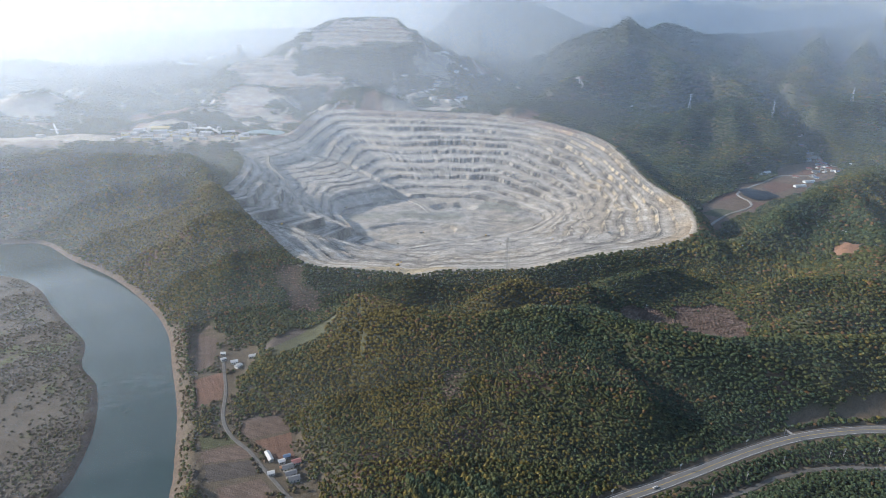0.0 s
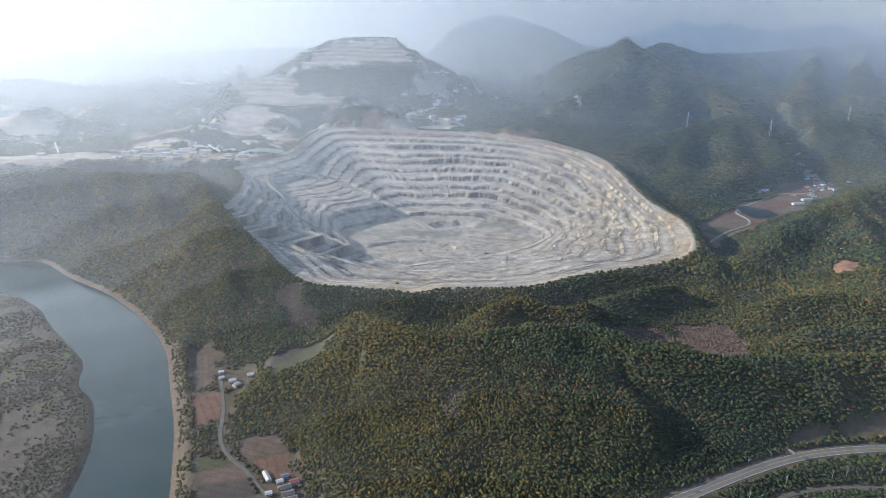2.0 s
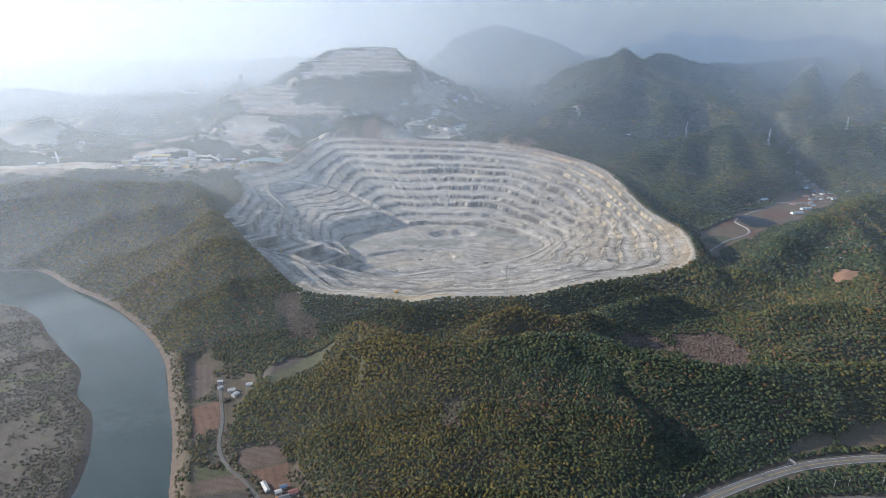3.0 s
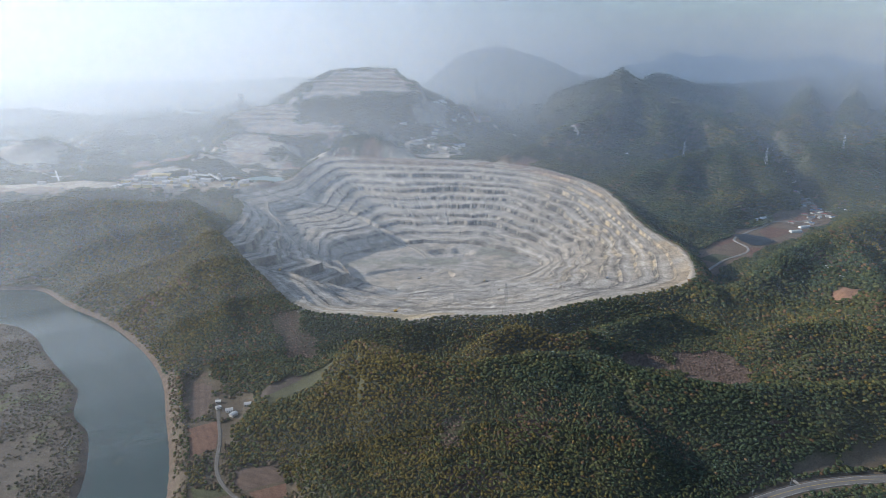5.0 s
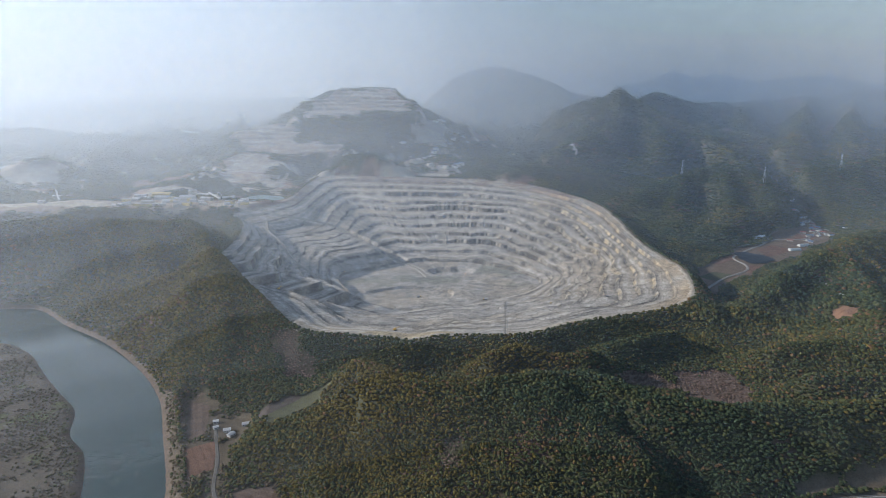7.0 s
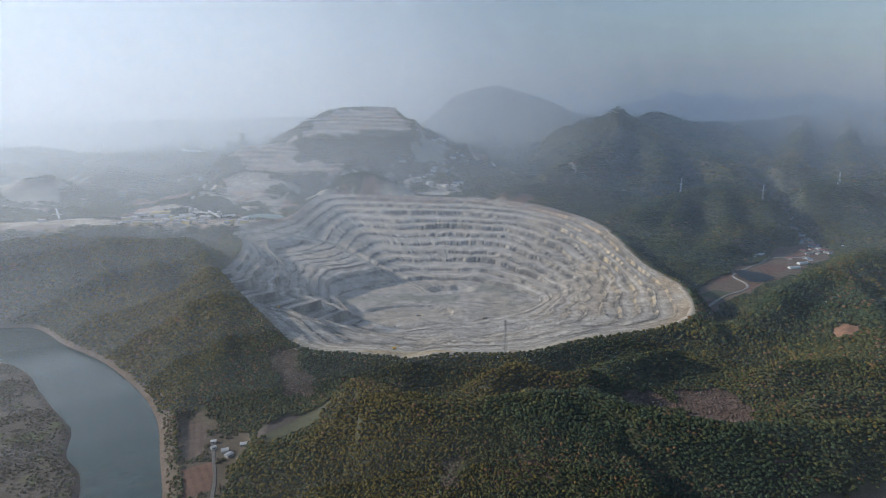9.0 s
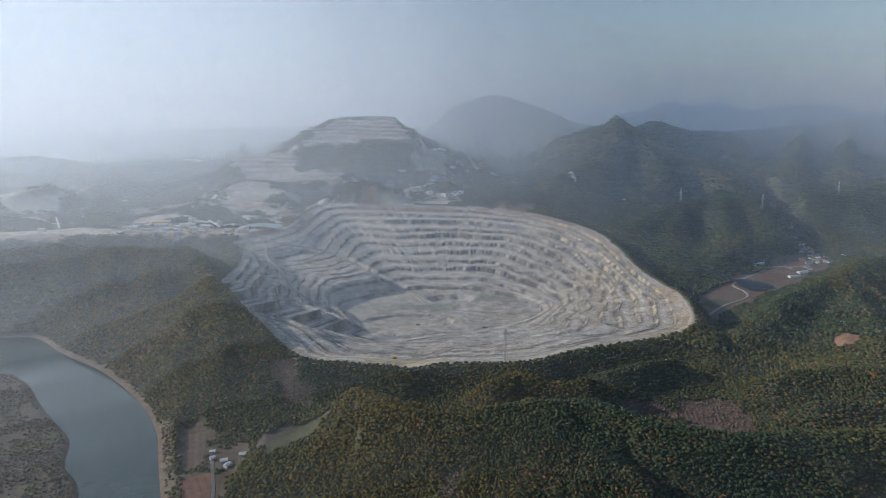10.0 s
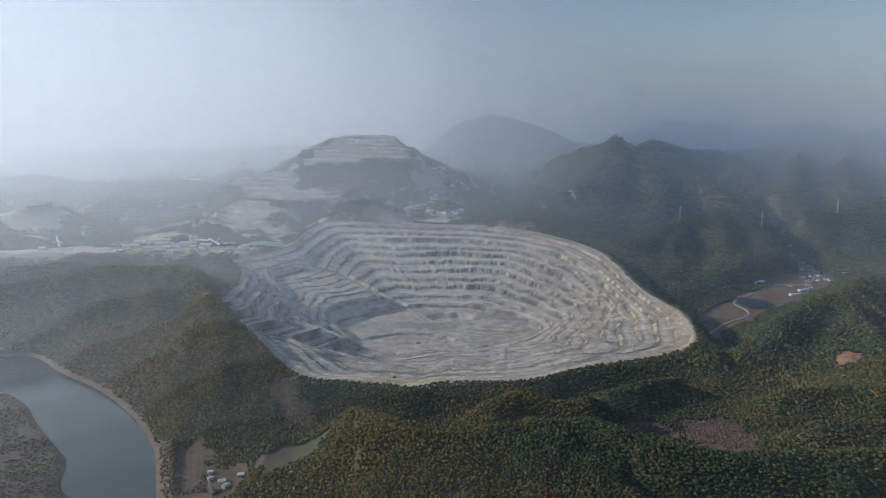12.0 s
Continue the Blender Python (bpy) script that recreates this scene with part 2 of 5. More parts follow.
def land(x, y):
    """Height of the ground before the quarry is dug."""
    base = 7 + 20 * smooth(y, 750, 1700) + 5 * smooth(x, -60, 120) * smooth(y, 520, 250)
    parts, crest = [base], np.zeros(np.shape(x))
    for line, half in RIDGES + FAR_RIDGES:
        rise, near = ridge_height(x, y, line, half)
        crest = np.maximum(crest, near * smooth(rise, 20, 60))
        parts.append(base * 0.6 + rise * (1 - 0.6 * base / 120))
    k = 5.0
    top = np.maximum.reduce(parts)
    h = top + k * np.log(sum(np.exp((p - top) / k) for p in parts))
    h = h - k * 0.5
    # even wooded slope from the front crest down to the road and the lane
    front = (y < np.interp(x, [q[0] for q in FRONT_CREST], [q[1] for q in FRONT_CREST])) & (y > np.interp(x, [q[0] for q in FRONT_FOOT], [q[1] for q in FRONT_FOOT])) & (x > -150)
    if front.any():
        fx, fy = x[front], y[front]
        crest_d, _ = to_line(fx, fy, FRONT_CREST)
        foot_d, _ = to_line(fx, fy, FRONT_FOOT)
        share = foot_d / (foot_d + crest_d + 0.01)
        weight, high = 1e-9, 0.0
        for qx, qy, qz in spline(FRONT_CREST, 3):
            near = 1 / ((fx - qx) ** 2 + (fy - qy) ** 2 + 60) ** 2
            weight, high = weight + near, high + near * qz
        fold = (24 * fbm(fx + 0.3 * fy, 0.6 * fy, 95, 11, 3) + 5 * fbm(fx, fy, 26, 10, 2)) * np.sin(np.pi * share)
        h[front] = np.maximum(h[front], FOOT_Z + (high / weight - FOOT_Z) * share ** 0.85 + fold)
    rough = smooth(h, 14, 60)
    calm = smooth(y, 600, 500) * smooth(x, -130, -70)
    h = h + 52 * smooth(y, 1130, 1450) * np.maximum(fbm(x, y, 190, 19, 4) + 0.15, 0) * smooth(h, 110, 40)
    gully = np.abs(fbm(x + 22 * fbm(x, y, 50, 14, 2), 0.5 * y, 80, 13, 4))
    far_gully = np.abs(fbm(x, y, 330, 12, 5))
    h = h + rough * (1 - 0.9 * crest ** 3) * (8 - 58 * gully * (1 - 0.65 * calm) * (1 - 0.4 * smooth(y, 1100, 1500)) - smooth(y, 1150, 1900) * (165 * far_gully * (1 - 0.8 * smooth(crest, 0.45, 0.9)) - 18))
    # side valley with the village
    dale, _ = to_line(x, y, VALLEY)
    dale = dale * (1 + 0.25 * fbm(x, y, 110, 15, 3))
    wide = 14 + 24 * smooth(y, 1180, 980)
    h = lerp(np.minimum(h, VALLEY_Z + 1.0 * fbm(x, y, 60, 16)), h, smooth(dale, wide, wide * 2.6))
    # quarry yard, a levelled shelf
    yard, _ = to_line(x, y, YARD)
    yard = yard * (1 + 0.5 * fbm(x, y, 60, 4))
    h = lerp(52 + 3.5 * fbm(x, y, 70, 3), h, smooth(yard, 36, 80))
    # stepped tip
    for outline, y0, z0, y1, z1 in TIP:
        d = outside_by(x, y, outline) + 46 * fbm(x, y, 150, 18, 4)
        sway = 0.45 * fbm(x, y, 110, 17) + 0.0016 * (x + 350)
        u = (z0 + (z1 - z0) * np.clip((y - y0) / (y1 - y0), 0, 1)) / 11.0 + sway
        stepped = 11.0 * (np.floor(u) - sway + smooth(u - np.floor(u), 0.62, 1.0))
        h = np.maximum(h, stepped - 16 * smooth(d, 0, 60) - 0.52 * np.maximum(d - 10, 0) * (1 + 0.5 * fbm(x, y, 90, 20)))
    h = lerp(np.minimum(h, 8.0), h, smooth(outside_by(x, y, FARM_FLAT), 0, 22))
    lake = np.hypot((x - LAKE[0]) / 1.15, y - LAKE[1])
    h = lerp(LAKE_Z - 3, h, smooth(lake, 34, 52))
    # level clearing behind the front crest
    h = lerp(np.minimum(h, 34.0), h, smooth(np.hypot((x - 8) / 1.3, y - 462), 13, 34))
    # river and its banks
    out = outside_by(x, y, RIVER)
    isle = on_island(x, y) & (out > 0)
    h = np.where(isle, 2.2 + 1.2 * fbm(x, y, 60, 21), h)
    h = np.minimum(h, 0.8 + np.maximum(out, 0) * 0.95)
    h = np.where(out < 0, np.maximum(-4, out * 0.4 + 0.8), h)
    # roads
    for line, z, half, blend in ((ROAD, ROAD_Z, 9, 24), (SIDE_ROAD, ROAD_Z - 2, 5, 16)):
        d, _ = to_line(x, y, line)
        h = lerp(z, h, smooth(d, half, blend))
    d, _ = to_line(x, y, LANE)
    h = lerp(LANE_Z, h, smooth(d, 4, 12))
    # shelf round the quarry
    a, r = pit_radial(x, y)
    over = r - rim_radius(a)
    shelf = np.where(h < rim_height(a), 46, 16)
    h = lerp(rim_height(a), h, smooth((over - 3) / shelf, 0, 1))
    return h, over, out


def ground_height(x, y):
    h, over, out = land(x, y)
    a, r = pit_radial(x, y)
    return np.where(over < -3, np.minimum(h, -80.0), h)


# ---- mesh helpers ----
def sheet(name, verts, faces, material=None, colours=None, smooth_faces=True, scale=U):
    me = bpy.data.meshes.new(name)
    verts, faces = np.asarray(verts, np.float32) * np.float32(scale), np.asarray(faces, np.int32)
    me.vertices.add(len(verts))
    me.vertices.foreach_set("co", verts.ravel())
    me.loops.add(faces.size)
    me.loops.foreach_set("vertex_index", faces.ravel())
    me.polygons.add(len(faces))
    me.polygons.foreach_set("loop_start", np.arange(len(faces), dtype=np.int32) * faces.shape[1])
    me.polygons.foreach_set("use_smooth", np.full(len(faces), smooth_faces))
    me.update(calc_edges=True)
    if colours is not None:
        at = me.attributes.new("tint", "FLOAT_COLOR", "POINT")
        at.data.foreach_set("color", np.concatenate([colours, np.ones((len(colours), 1))], 1).astype(np.float32).ravel())
    if material:
        me.materials.append(material)
    return me


def grid_faces(nu, nv, closed=False):
    i, j = np.meshgrid(np.arange(nu if closed else nu - 1), np.arange(nv - 1), indexing="ij")
    i2 = (i + 1) % nu
    return np.stack([i * nv + j, i2 * nv + j, i2 * nv + j + 1, i * nv + j + 1], -1).reshape(-1, 4)


def material(name, colour=(0.5, 0.5, 0.5), rough=0.85, scale=0.3, amount=0.35, bump=0.3, fine=None, metal=0.0, tint=False, spec=0.3):
    """A surface with variation at two scales; scale: cells a metre."""
    m = bpy.data.materials.new(name)
    m.use_nodes = True
    nt = m.node_tree
    b = nt.nodes["Principled BSDF"]
    geo = nt.nodes.new("ShaderNodeNewGeometry")
    n1, n2 = nt.nodes.new("ShaderNodeTexNoise"), nt.nodes.new("ShaderNodeTexNoise")
    n1.inputs["Scale"].default_value, n1.inputs["Detail"].default_value, n1.inputs["Roughness"].default_value = scale, 7, 0.65
    n2.inputs["Scale"].default_value, n2.inputs["Detail"].default_value = fine or scale * 7, 3
    for n in (n1, n2):
        nt.links.new(geo.outputs["Position"], n.inputs["Vector"])
    add = nt.nodes.new("ShaderNodeMath")
    add.operation = "ADD"
    nt.links.new(n1.outputs[0], add.inputs[0])
    nt.links.new(n2.outputs[0], add.inputs[1])
    span = nt.nodes.new("ShaderNodeMapRange")
    span.inputs["From Min"].default_value, span.inputs["From Max"].default_value = 0.65, 1.35
    span.inputs["To Min"].default_value, span.inputs["To Max"].default_value = 1 - amount, 1 + amount
    nt.links.new(add.outputs[0], span.inputs["Value"])
    mul = nt.nodes.new("ShaderNodeVectorMath")
    mul.operation = "SCALE"
    if tint:
        at = nt.nodes.new("ShaderNodeAttribute")
        at.attribute_name = "tint"
        nt.links.new(at.outputs["Color"], mul.inputs[0])
    else:
        mul.inputs[0].default_value = colour
    nt.links.new(span.outputs[0], mul.inputs["Scale"])
    nt.links.new(mul.outputs[0], b.inputs["Base Color"])
    b.inputs["Roughness"].default_value, b.inputs["Metallic"].default_value = rough, metal
    b.inputs["Specular IOR Level"].default_value = spec
    if bump:
        bp = nt.nodes.new("ShaderNodeBump")
        bp.inputs["Strength"].default_value, bp.inputs["Distance"].default_value = bump, 0.6 / scale * 0.15
        nt.links.new(add.outputs[0], bp.inputs["Height"])
        nt.links.new(bp.outputs[0], b.inputs["Normal"])
    return m


def water_material(name, colour, rough=0.08):
    m = material(name, colour, rough, 0.05, 0.15, 0.04, 0.6, spec=0.5)
    return m


def haze_material(name):
    """Thin mist: partly clear, the rest white droplets that scatter what light falls on them."""
    m = bpy.data.materials.new(name)
    m.use_nodes = True
    nt = m.node_tree
    nt.nodes.remove(nt.nodes["Principled BSDF"])
    clear, back, front = (nt.nodes.new("ShaderNodeBsdf" + k) for k in ("Transparent", "Translucent", "Diffuse"))
    back.inputs[0].default_value = front.inputs[0].default_value = (0.745, 0.845, 0.965, 1)
    drops, mix = nt.nodes.new("ShaderNodeMixShader"), nt.nodes.new("ShaderNodeMixShader")
    drops.inputs[0].default_value = 0.4
    nt.links.new(back.outputs[0], drops.inputs[1])
    nt.links.new(front.outputs[0], drops.inputs[2])
    at = nt.nodes.new("ShaderNodeAttribute")
    at.attribute_name = "tint"
    sep = nt.nodes.new("ShaderNodeSeparateColor")
    nt.links.new(at.outputs["Color"], sep.inputs[0])
    geo, ns = nt.nodes.new("ShaderNodeNewGeometry"), nt.nodes.new("ShaderNodeTexNoise")
    ns.inputs["Scale"].default_value, ns.inputs["Detail"].default_value = 0.0012, 4
    ns.inputs["Roughness"].default_value = 0.72
    nt.links.new(geo.outputs["Position"], ns.inputs["Vector"])
    span, mul = nt.nodes.new("ShaderNodeMapRange"), nt.nodes.new("ShaderNodeMath")
    span.inputs["From Min"].default_value, span.inputs["From Max"].default_value = 0.3, 0.7
    span.inputs["To Min"].default_value, span.inputs["To Max"].default_value = 0.95, 1.05
    nt.links.new(ns.outputs[0], span.inputs["Value"])
    mul.operation = "MULTIPLY"
    mul.use_clamp = True
    nt.links.new(sep.outputs[0], mul.inputs[0])
    nt.links.new(span.outputs[0], mul.inputs[1])
    nt.links.new(mul.outputs[0], mix.inputs[0])
    nt.links.new(clear.outputs[0], mix.inputs[1])
    nt.links.new(drops.outputs[0], mix.inputs[2])
    nt.links.new(mix.outputs[0], nt.nodes["Material Output"].inputs[0])
    return m


M_GROUND = material("ground", tint=True, scale=0.08, amount=0.4, bump=0.5, fine=0.7)
M_ROCK = material("quarry_rock", tint=True, scale=0.07, amount=0.55, bump=1.0, fine=0.35)
M_LEAF = material("leaves", tint=True, rough=0.8, scale=0.25, amount=0.4, bump=0.5, fine=1.6, spec=0.05)
M_WATER = water_material("river_water", (0.016, 0.042, 0.042), 0.1)
M_LANE = material("lane_concrete", (0.13, 0.125, 0.115), 0.9, 0.2, 0.25, 0.1, 2)
M_ASPHALT = material("asphalt", (0.16, 0.16, 0.155), 0.8, 0.2, 0.15, 0.1, 3)


# ---- ground ----
def graded(lo, hi, step, mid_lo, mid_hi, far_lo, far_hi, grow=1.035):
    """Grid lines: even from lo to hi, wider out to the mid limits, coarse beyond."""
    mid = list(np.arange(lo, hi + step, step))
    up, s = [mid[-1]], step
    while up[-1] < far_hi:
        s = min(s * grow, 9.5 if up[-1] < mid_hi else 45)
        up.append(up[-1] + s)
    down, s = [mid[0]], step
    while down[-1] > far_lo:
        s = min(s * grow, 9.5 if down[-1] > mid_lo else 45)
        down.append(down[-1] - s)
    return np.array(down[:0:-1] + mid + up[1:])


GX, GY = graded(-560, 640, 4.4, -1050, 1150, -3700, 3700), graded(250, 1350, 4.2, 240, 2500, -500, 3480)
X, Y = np.meshgrid(GX, GY, indexing="ij")


TRACKS = [spline(q, 4) for q in ([(95, 2260), (130, 2180), (190, 2100), (240, 2080)], [(225, 1960), (260, 1880), (330, 1760), (350, 1650)], [(-60, 1830), (-90, 1700), (-60, 1600)],
                                 [(40, 1640), (120, 1590), (200, 1600)], [(-560, 1500), (-420, 1400), (-330, 1330), (-250, 1300)], [(-900, 1350), (-700, 1300), (-600, 1220), (-500, 1180)])]
CLEARINGS = [
    ((0.15, 0.105, 0.085), [(198, 505), (240, 500), (252, 470), (222, 402), (204, 408), (196, 440)], 14),
    ((0.15, 0.11, 0.085), [(150, 500), (190, 490), (195, 470), (150, 478)], 12),
    ((0.15, 0.125, 0.08), [(-8, 467), (17, 474), (24, 458), (-2, 450)], 8),
    ((0.11, 0.10, 0.055), [(1, 372), (12, 376), (11, 346), (-1, 346)], 9),
    ((0.25, 0.14, 0.09), [(397, 600), (420, 592), (392, 550), (378, 565)], 4),
    ((0.075, 0.08, 0.042), [(-146, 440), (-112, 468), (-88, 468), (-96, 448), (-128, 425)], 12),
    ((0.085, 0.068, 0.055), [(-158, 560), (-130, 552), (-112, 500), (-135, 500)], 12),
    ((0.40, 0.33, 0.22), [(-66, 556), (-33, 526), (6, 548), (0, 562), (-40, 566)], 4),
    ((0.20, 0.12, 0.09), [(330, 1490), (420, 1500), (430, 1470), (350, 1460)], 16),
    ((0.20, 0.13, 0.10), [(90, 1390), (200, 1400), (210, 1350), (60, 1350)], 30),
    ((0.38, 0.35, 0.30), [(-160, 1850), (-50, 1850), (-40, 1720), (-140, 1710)], 40),
    ((0.36, 0.33, 0.29), [(-90, 2120), (20, 2120), (30, 1950), (-70, 1950)], 40),
    ((0.38, 0.34, 0.29), [(-30, 1720), (60, 1710), (60, 1620), (-20, 1625)], 30),
    ((0.30, 0.18, 0.13), [(-120, 1580), (10, 1580), (20, 1500), (-110, 1490)], 24),
    ((0.30, 0.27, 0.23), [(120, 2420), (230, 2420), (220, 2280), (130, 2290)], 40),
    ((0.11, 0.085, 0.062), [(215, 336), (250, 342), (300, 344), (350, 340), (350, 350), (290, 355), (240, 350)], 5),
]


def cover(x, y, h, over, out):
    """Base colour of the ground by what covers it."""
    n = fbm(x, y, 70, 31)
    n2 = fbm(x, y, 14, 37)
    col = np.empty(x.shape + (3,))
    col[...] = (0.06, 0.062, 0.032)
    def put(colour, f):
        col[...] = lerp(col, np.array(colour), f[..., None])
    put((0.13, 0.085, 0.065), smooth(n + 0.4 * n2, 0.35, 0.6) * smooth(h, 8, 20))
    low = smooth(h, 16, 10)
    put((0.11, 0.085, 0.06), low * 0.8)
    far_flat = smooth(h, 60, 34) * smooth(y, 1250, 1500)
    put((0.07, 0.08, 0.05), far_flat)
    for colour, outline, edge in CLEARINGS:
        put(colour, smooth(outside_by(x, y, outline) + edge * (n2 + n), edge * 0.5, -edge * 0.5) * 0.9)
    dale, _ = to_line(x, y, VALLEY)
    wide = 12 + 24 * smooth(y, 1180, 980)
    put((0.15, 0.11, 0.075), smooth(dale + 22 * n, wide + 6, wide - 6) * smooth(h, 24, 18))
    # quarry ground
    put((0.34, 0.31, 0.26), smooth(over + 8 * n2, 9, 3))
    yard, _ = to_line(x, y, YARD)
    put(lerp(np.array((0.40, 0.36, 0.30)), np.array((0.25, 0.20, 0.155)), smooth(fbm(x, y, 45, 38, 4), -0.25, 0.3)[..., None]), smooth(yard + 45 * n + 14 * n2, 52, 26))
    works = smooth(y, 1080, 1160) * smooth(y, 2100, 1700) * smooth(x + 0.1 * y, 330, 230) * smooth(h, 90, 60)
    put((0.36, 0.33, 0.285), works * smooth(fbm(x, y, 130, 33, 5) + 0.12 * n2, 0.2, 0.32))
    put((0.24, 0.15, 0.11), works * smooth(fbm(x, y, 110, 34, 5), 0.22, 0.4) * 0.8)
    put((0.42, 0.39, 0.34), works * smooth(np.abs(fbm(x, y, 240, 35, 4)), 0.022, 0.012))
    glade = smooth(y, 1150, 1300) * smooth(h, 110, 70)
    put((0.19, 0.13, 0.1), glade * smooth(fbm(x, y, 150, 36, 5), 0.34, 0.46))
    for line in TRACKS:
        d, _ = to_line(x, y, line)
        put((0.40, 0.35, 0.29), smooth(d + 3 * n2, 9, 5) * 0.9)
    put((0.26, 0.24, 0.21), smooth(tip_bare(x, y), 8, -2))
    # river: banks and island
    isle = on_island(x, y) & (out > 0)
    put((0.10, 0.086, 0.068), isle * 1.0)
    put((0.128, 0.106, 0.092), isle * smooth(n + 0.5 * n2, -0.15, 0.5) * smooth(out, 25, 70) * 0.8)
    put((0.1, 0.11, 0.05), isle * smooth(n2 + n, 0.35, 0.6))
    put((0.125, 0.092, 0.072), smooth(out + 1.6 * n2, 2.2, 0.6) * (out > -3))
    for line, half in ((ROAD, 15), (SIDE_ROAD, 9)):
        d, _ = to_line(x, y, line)
        put((0.15, 0.12, 0.085), smooth(d, half + 6, half))
    return col


LAND, OVER, OUT = land(X, Y)
Z = np.where(OVER < -3, np.minimum(LAND, -82.0), LAND)
ground = new("ground", sheet("ground", np.stack([X, Y, Z], -1).reshape(-1, 3), grid_faces(len(GX), len(GY)), M_GROUND,
                             cover(X, Y, LAND, OVER, OUT).reshape(-1, 3)))
tagged(ground, "wooded hills and valley floor in autumn with bare soil patches", "ground", kind="structure")


# ---- quarry ----
def build_pit():
    na, rows = 1600, []
    a = np.linspace(-np.pi, np.pi, na, endpoint=False)
    inner, outer, top = floor_radius(a), rim_radius(a), rim_height(a)
    for k in range(16):
        rows.append((k / 16, -1, 0.0))
    for k in range(BENCHES):
        for f in (0.0, 0.025, 0.055, 0.085, 0.115, 0.15, 0.18, 0.22, 0.38, 0.42, 0.62, 0.66, 0.85):
            rows.append((1 + lerp(BENCH_OUT[k], BENCH_OUT[k + 1], f), k, f))
    rows += [(2.0, BENCHES, 0.0), (2.015, BENCHES, 0.3), (2.03, BENCHES, 0.6)]
    ca, sa = np.cos(a), np.sin(a)
    verts, cols = [], []
    for s, k, f in rows:
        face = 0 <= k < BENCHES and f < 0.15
        if s <= 1:
            r, z = inner * s, np.full(na, FLOOR_Z)
        else:
            v = min(s - 1, 1.0)
            bow = math.sin(math.pi * v)
            # each bench wanders along its own line; faces are ragged, flats smooth
            drift = fbm(ca * 90, sa * 90 + 11 * v, 48, 50, 3)
            own = fbm(ca * 140, sa * 140 + 31 * k, 30, 53, 3)
            ragged = fbm(ca * 420, sa * 420 + 57 * k, 9, 51, 4)
            wave = 0.15 * drift + 0.05 * own + 0.02 * ragged if k < BENCHES else 0.0
            turn = np.degrees(a) - (-133 - 34 * v)
            tongue = 0.34 * smooth(turn, -2.5, 2) * smooth(turn, 42, 3)
            r = inner + (outer - inner) * np.clip(v + tongue * bow ** 0.5 + wave * bow, 0, 1.1) + max(0.0, s - 2) * outer
            # share of a bench's rise taken by its face; the rest is a gently tilted flat
            tall = 0.42 + 0.5 * smooth(fbm(ca * 110 + 7 * k, sa * 110, 40, 54, 3), -0.35, 0.45)
            tall = lerp(tall, 0.85, smooth(np.abs(np.degrees(a) + 150), 32, 18))
            up = min(f / 0.115, 1.0)
            rise = np.full(na, 1.0 - 0.02 * f)
            if k < BENCHES:
                rise = BENCH_UP[k] + (BENCH_UP[k + 1] - BENCH_UP[k]) * (tall * up + (1 - tall) * max(f - 0.115, 0) / 0.885)
            # double faces on the side below the wooded hill
            deg = np.degrees(a)
            if k < BENCHES - 1:
                low = BENCH_UP[k - k % 2]
                double = low + (BENCH_UP[k - k % 2 + 2] - low) * (1.0 if k % 2 else up)
                rise = lerp(rise, double, 0.9 * smooth(np.abs(deg + 152), 34, 24))
            # a broad platform on the side towards the yard
            shelf = smooth(deg, 118, 136) * smooth(deg, 177, 164)
            rise = lerp(rise, np.interp(v, (0, 0.04, 0.12, 0.2, 0.75, 0.82, 1.0), (0, 0.16, 0.36, 0.42, 0.6, 0.8, 1.0)), 0.88 * shelf)
            uneven = 0.05 * np.sin(2 * a + 0.6) + 0.03 * np.sin(5 * a + 2.2)
            z = FLOOR_Z + (top - FLOOR_Z) * (rise + uneven * math.sin(math.pi * min(v, 1.0)))
            if f in (0.18,):
                z = z + 0.6 * smooth(own, -0.2, 0.3)
        x, y = PIT_CENTRE[0] + r * ca, PIT_CENTRE[1] + r * sa
        grain = fbm(x, y, 7, 62, 3)
        if s <= 1:
            hole = np.hypot((x - 18) / 36, (y - 950) / 20) * (1 + 0.12 * fbm(x, y, 18, 60))
            sump = np.hypot((x + 40) / 60, (y - 845) / 26) * (1 + 0.2 * fbm(x, y, 25, 58))
            z = z - 6 * smooth(hole, 1.08, 0.94) - 3 * smooth(sump, 1.1, 0.95) + 1.8 * fbm(x, y, 46, 61)
        elif k < BENCHES:
            z = z + (1.3 if face else 0.45) * grain
        for line in HAULS:
            d, _ = to_line(x, y, line)
            even = FLOOR_Z + (top - FLOOR_Z) * np.clip((r - inner) / (outer - inner), 0, 1)
            z = lerp(z, even, smooth(d, 15, 7))
        verts.append(np.stack([x, y, z], -1))
        n, n2 = fbm(x, y, 70, 63), fbm(x, y, 11, 64, 3)
        dust = fbm(a * 75 + 9 * k, np.full(na, 7.0 * len(verts)), 11, 67, 4)
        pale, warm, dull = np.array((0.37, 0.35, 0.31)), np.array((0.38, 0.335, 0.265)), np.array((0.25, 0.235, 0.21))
        c = lerp(pale, warm, smooth(n, -0.2, 0.5)[:, None])
        c = lerp(c, dull, (smooth(dust, -0.05, 0.45) * 0.75)[:, None])
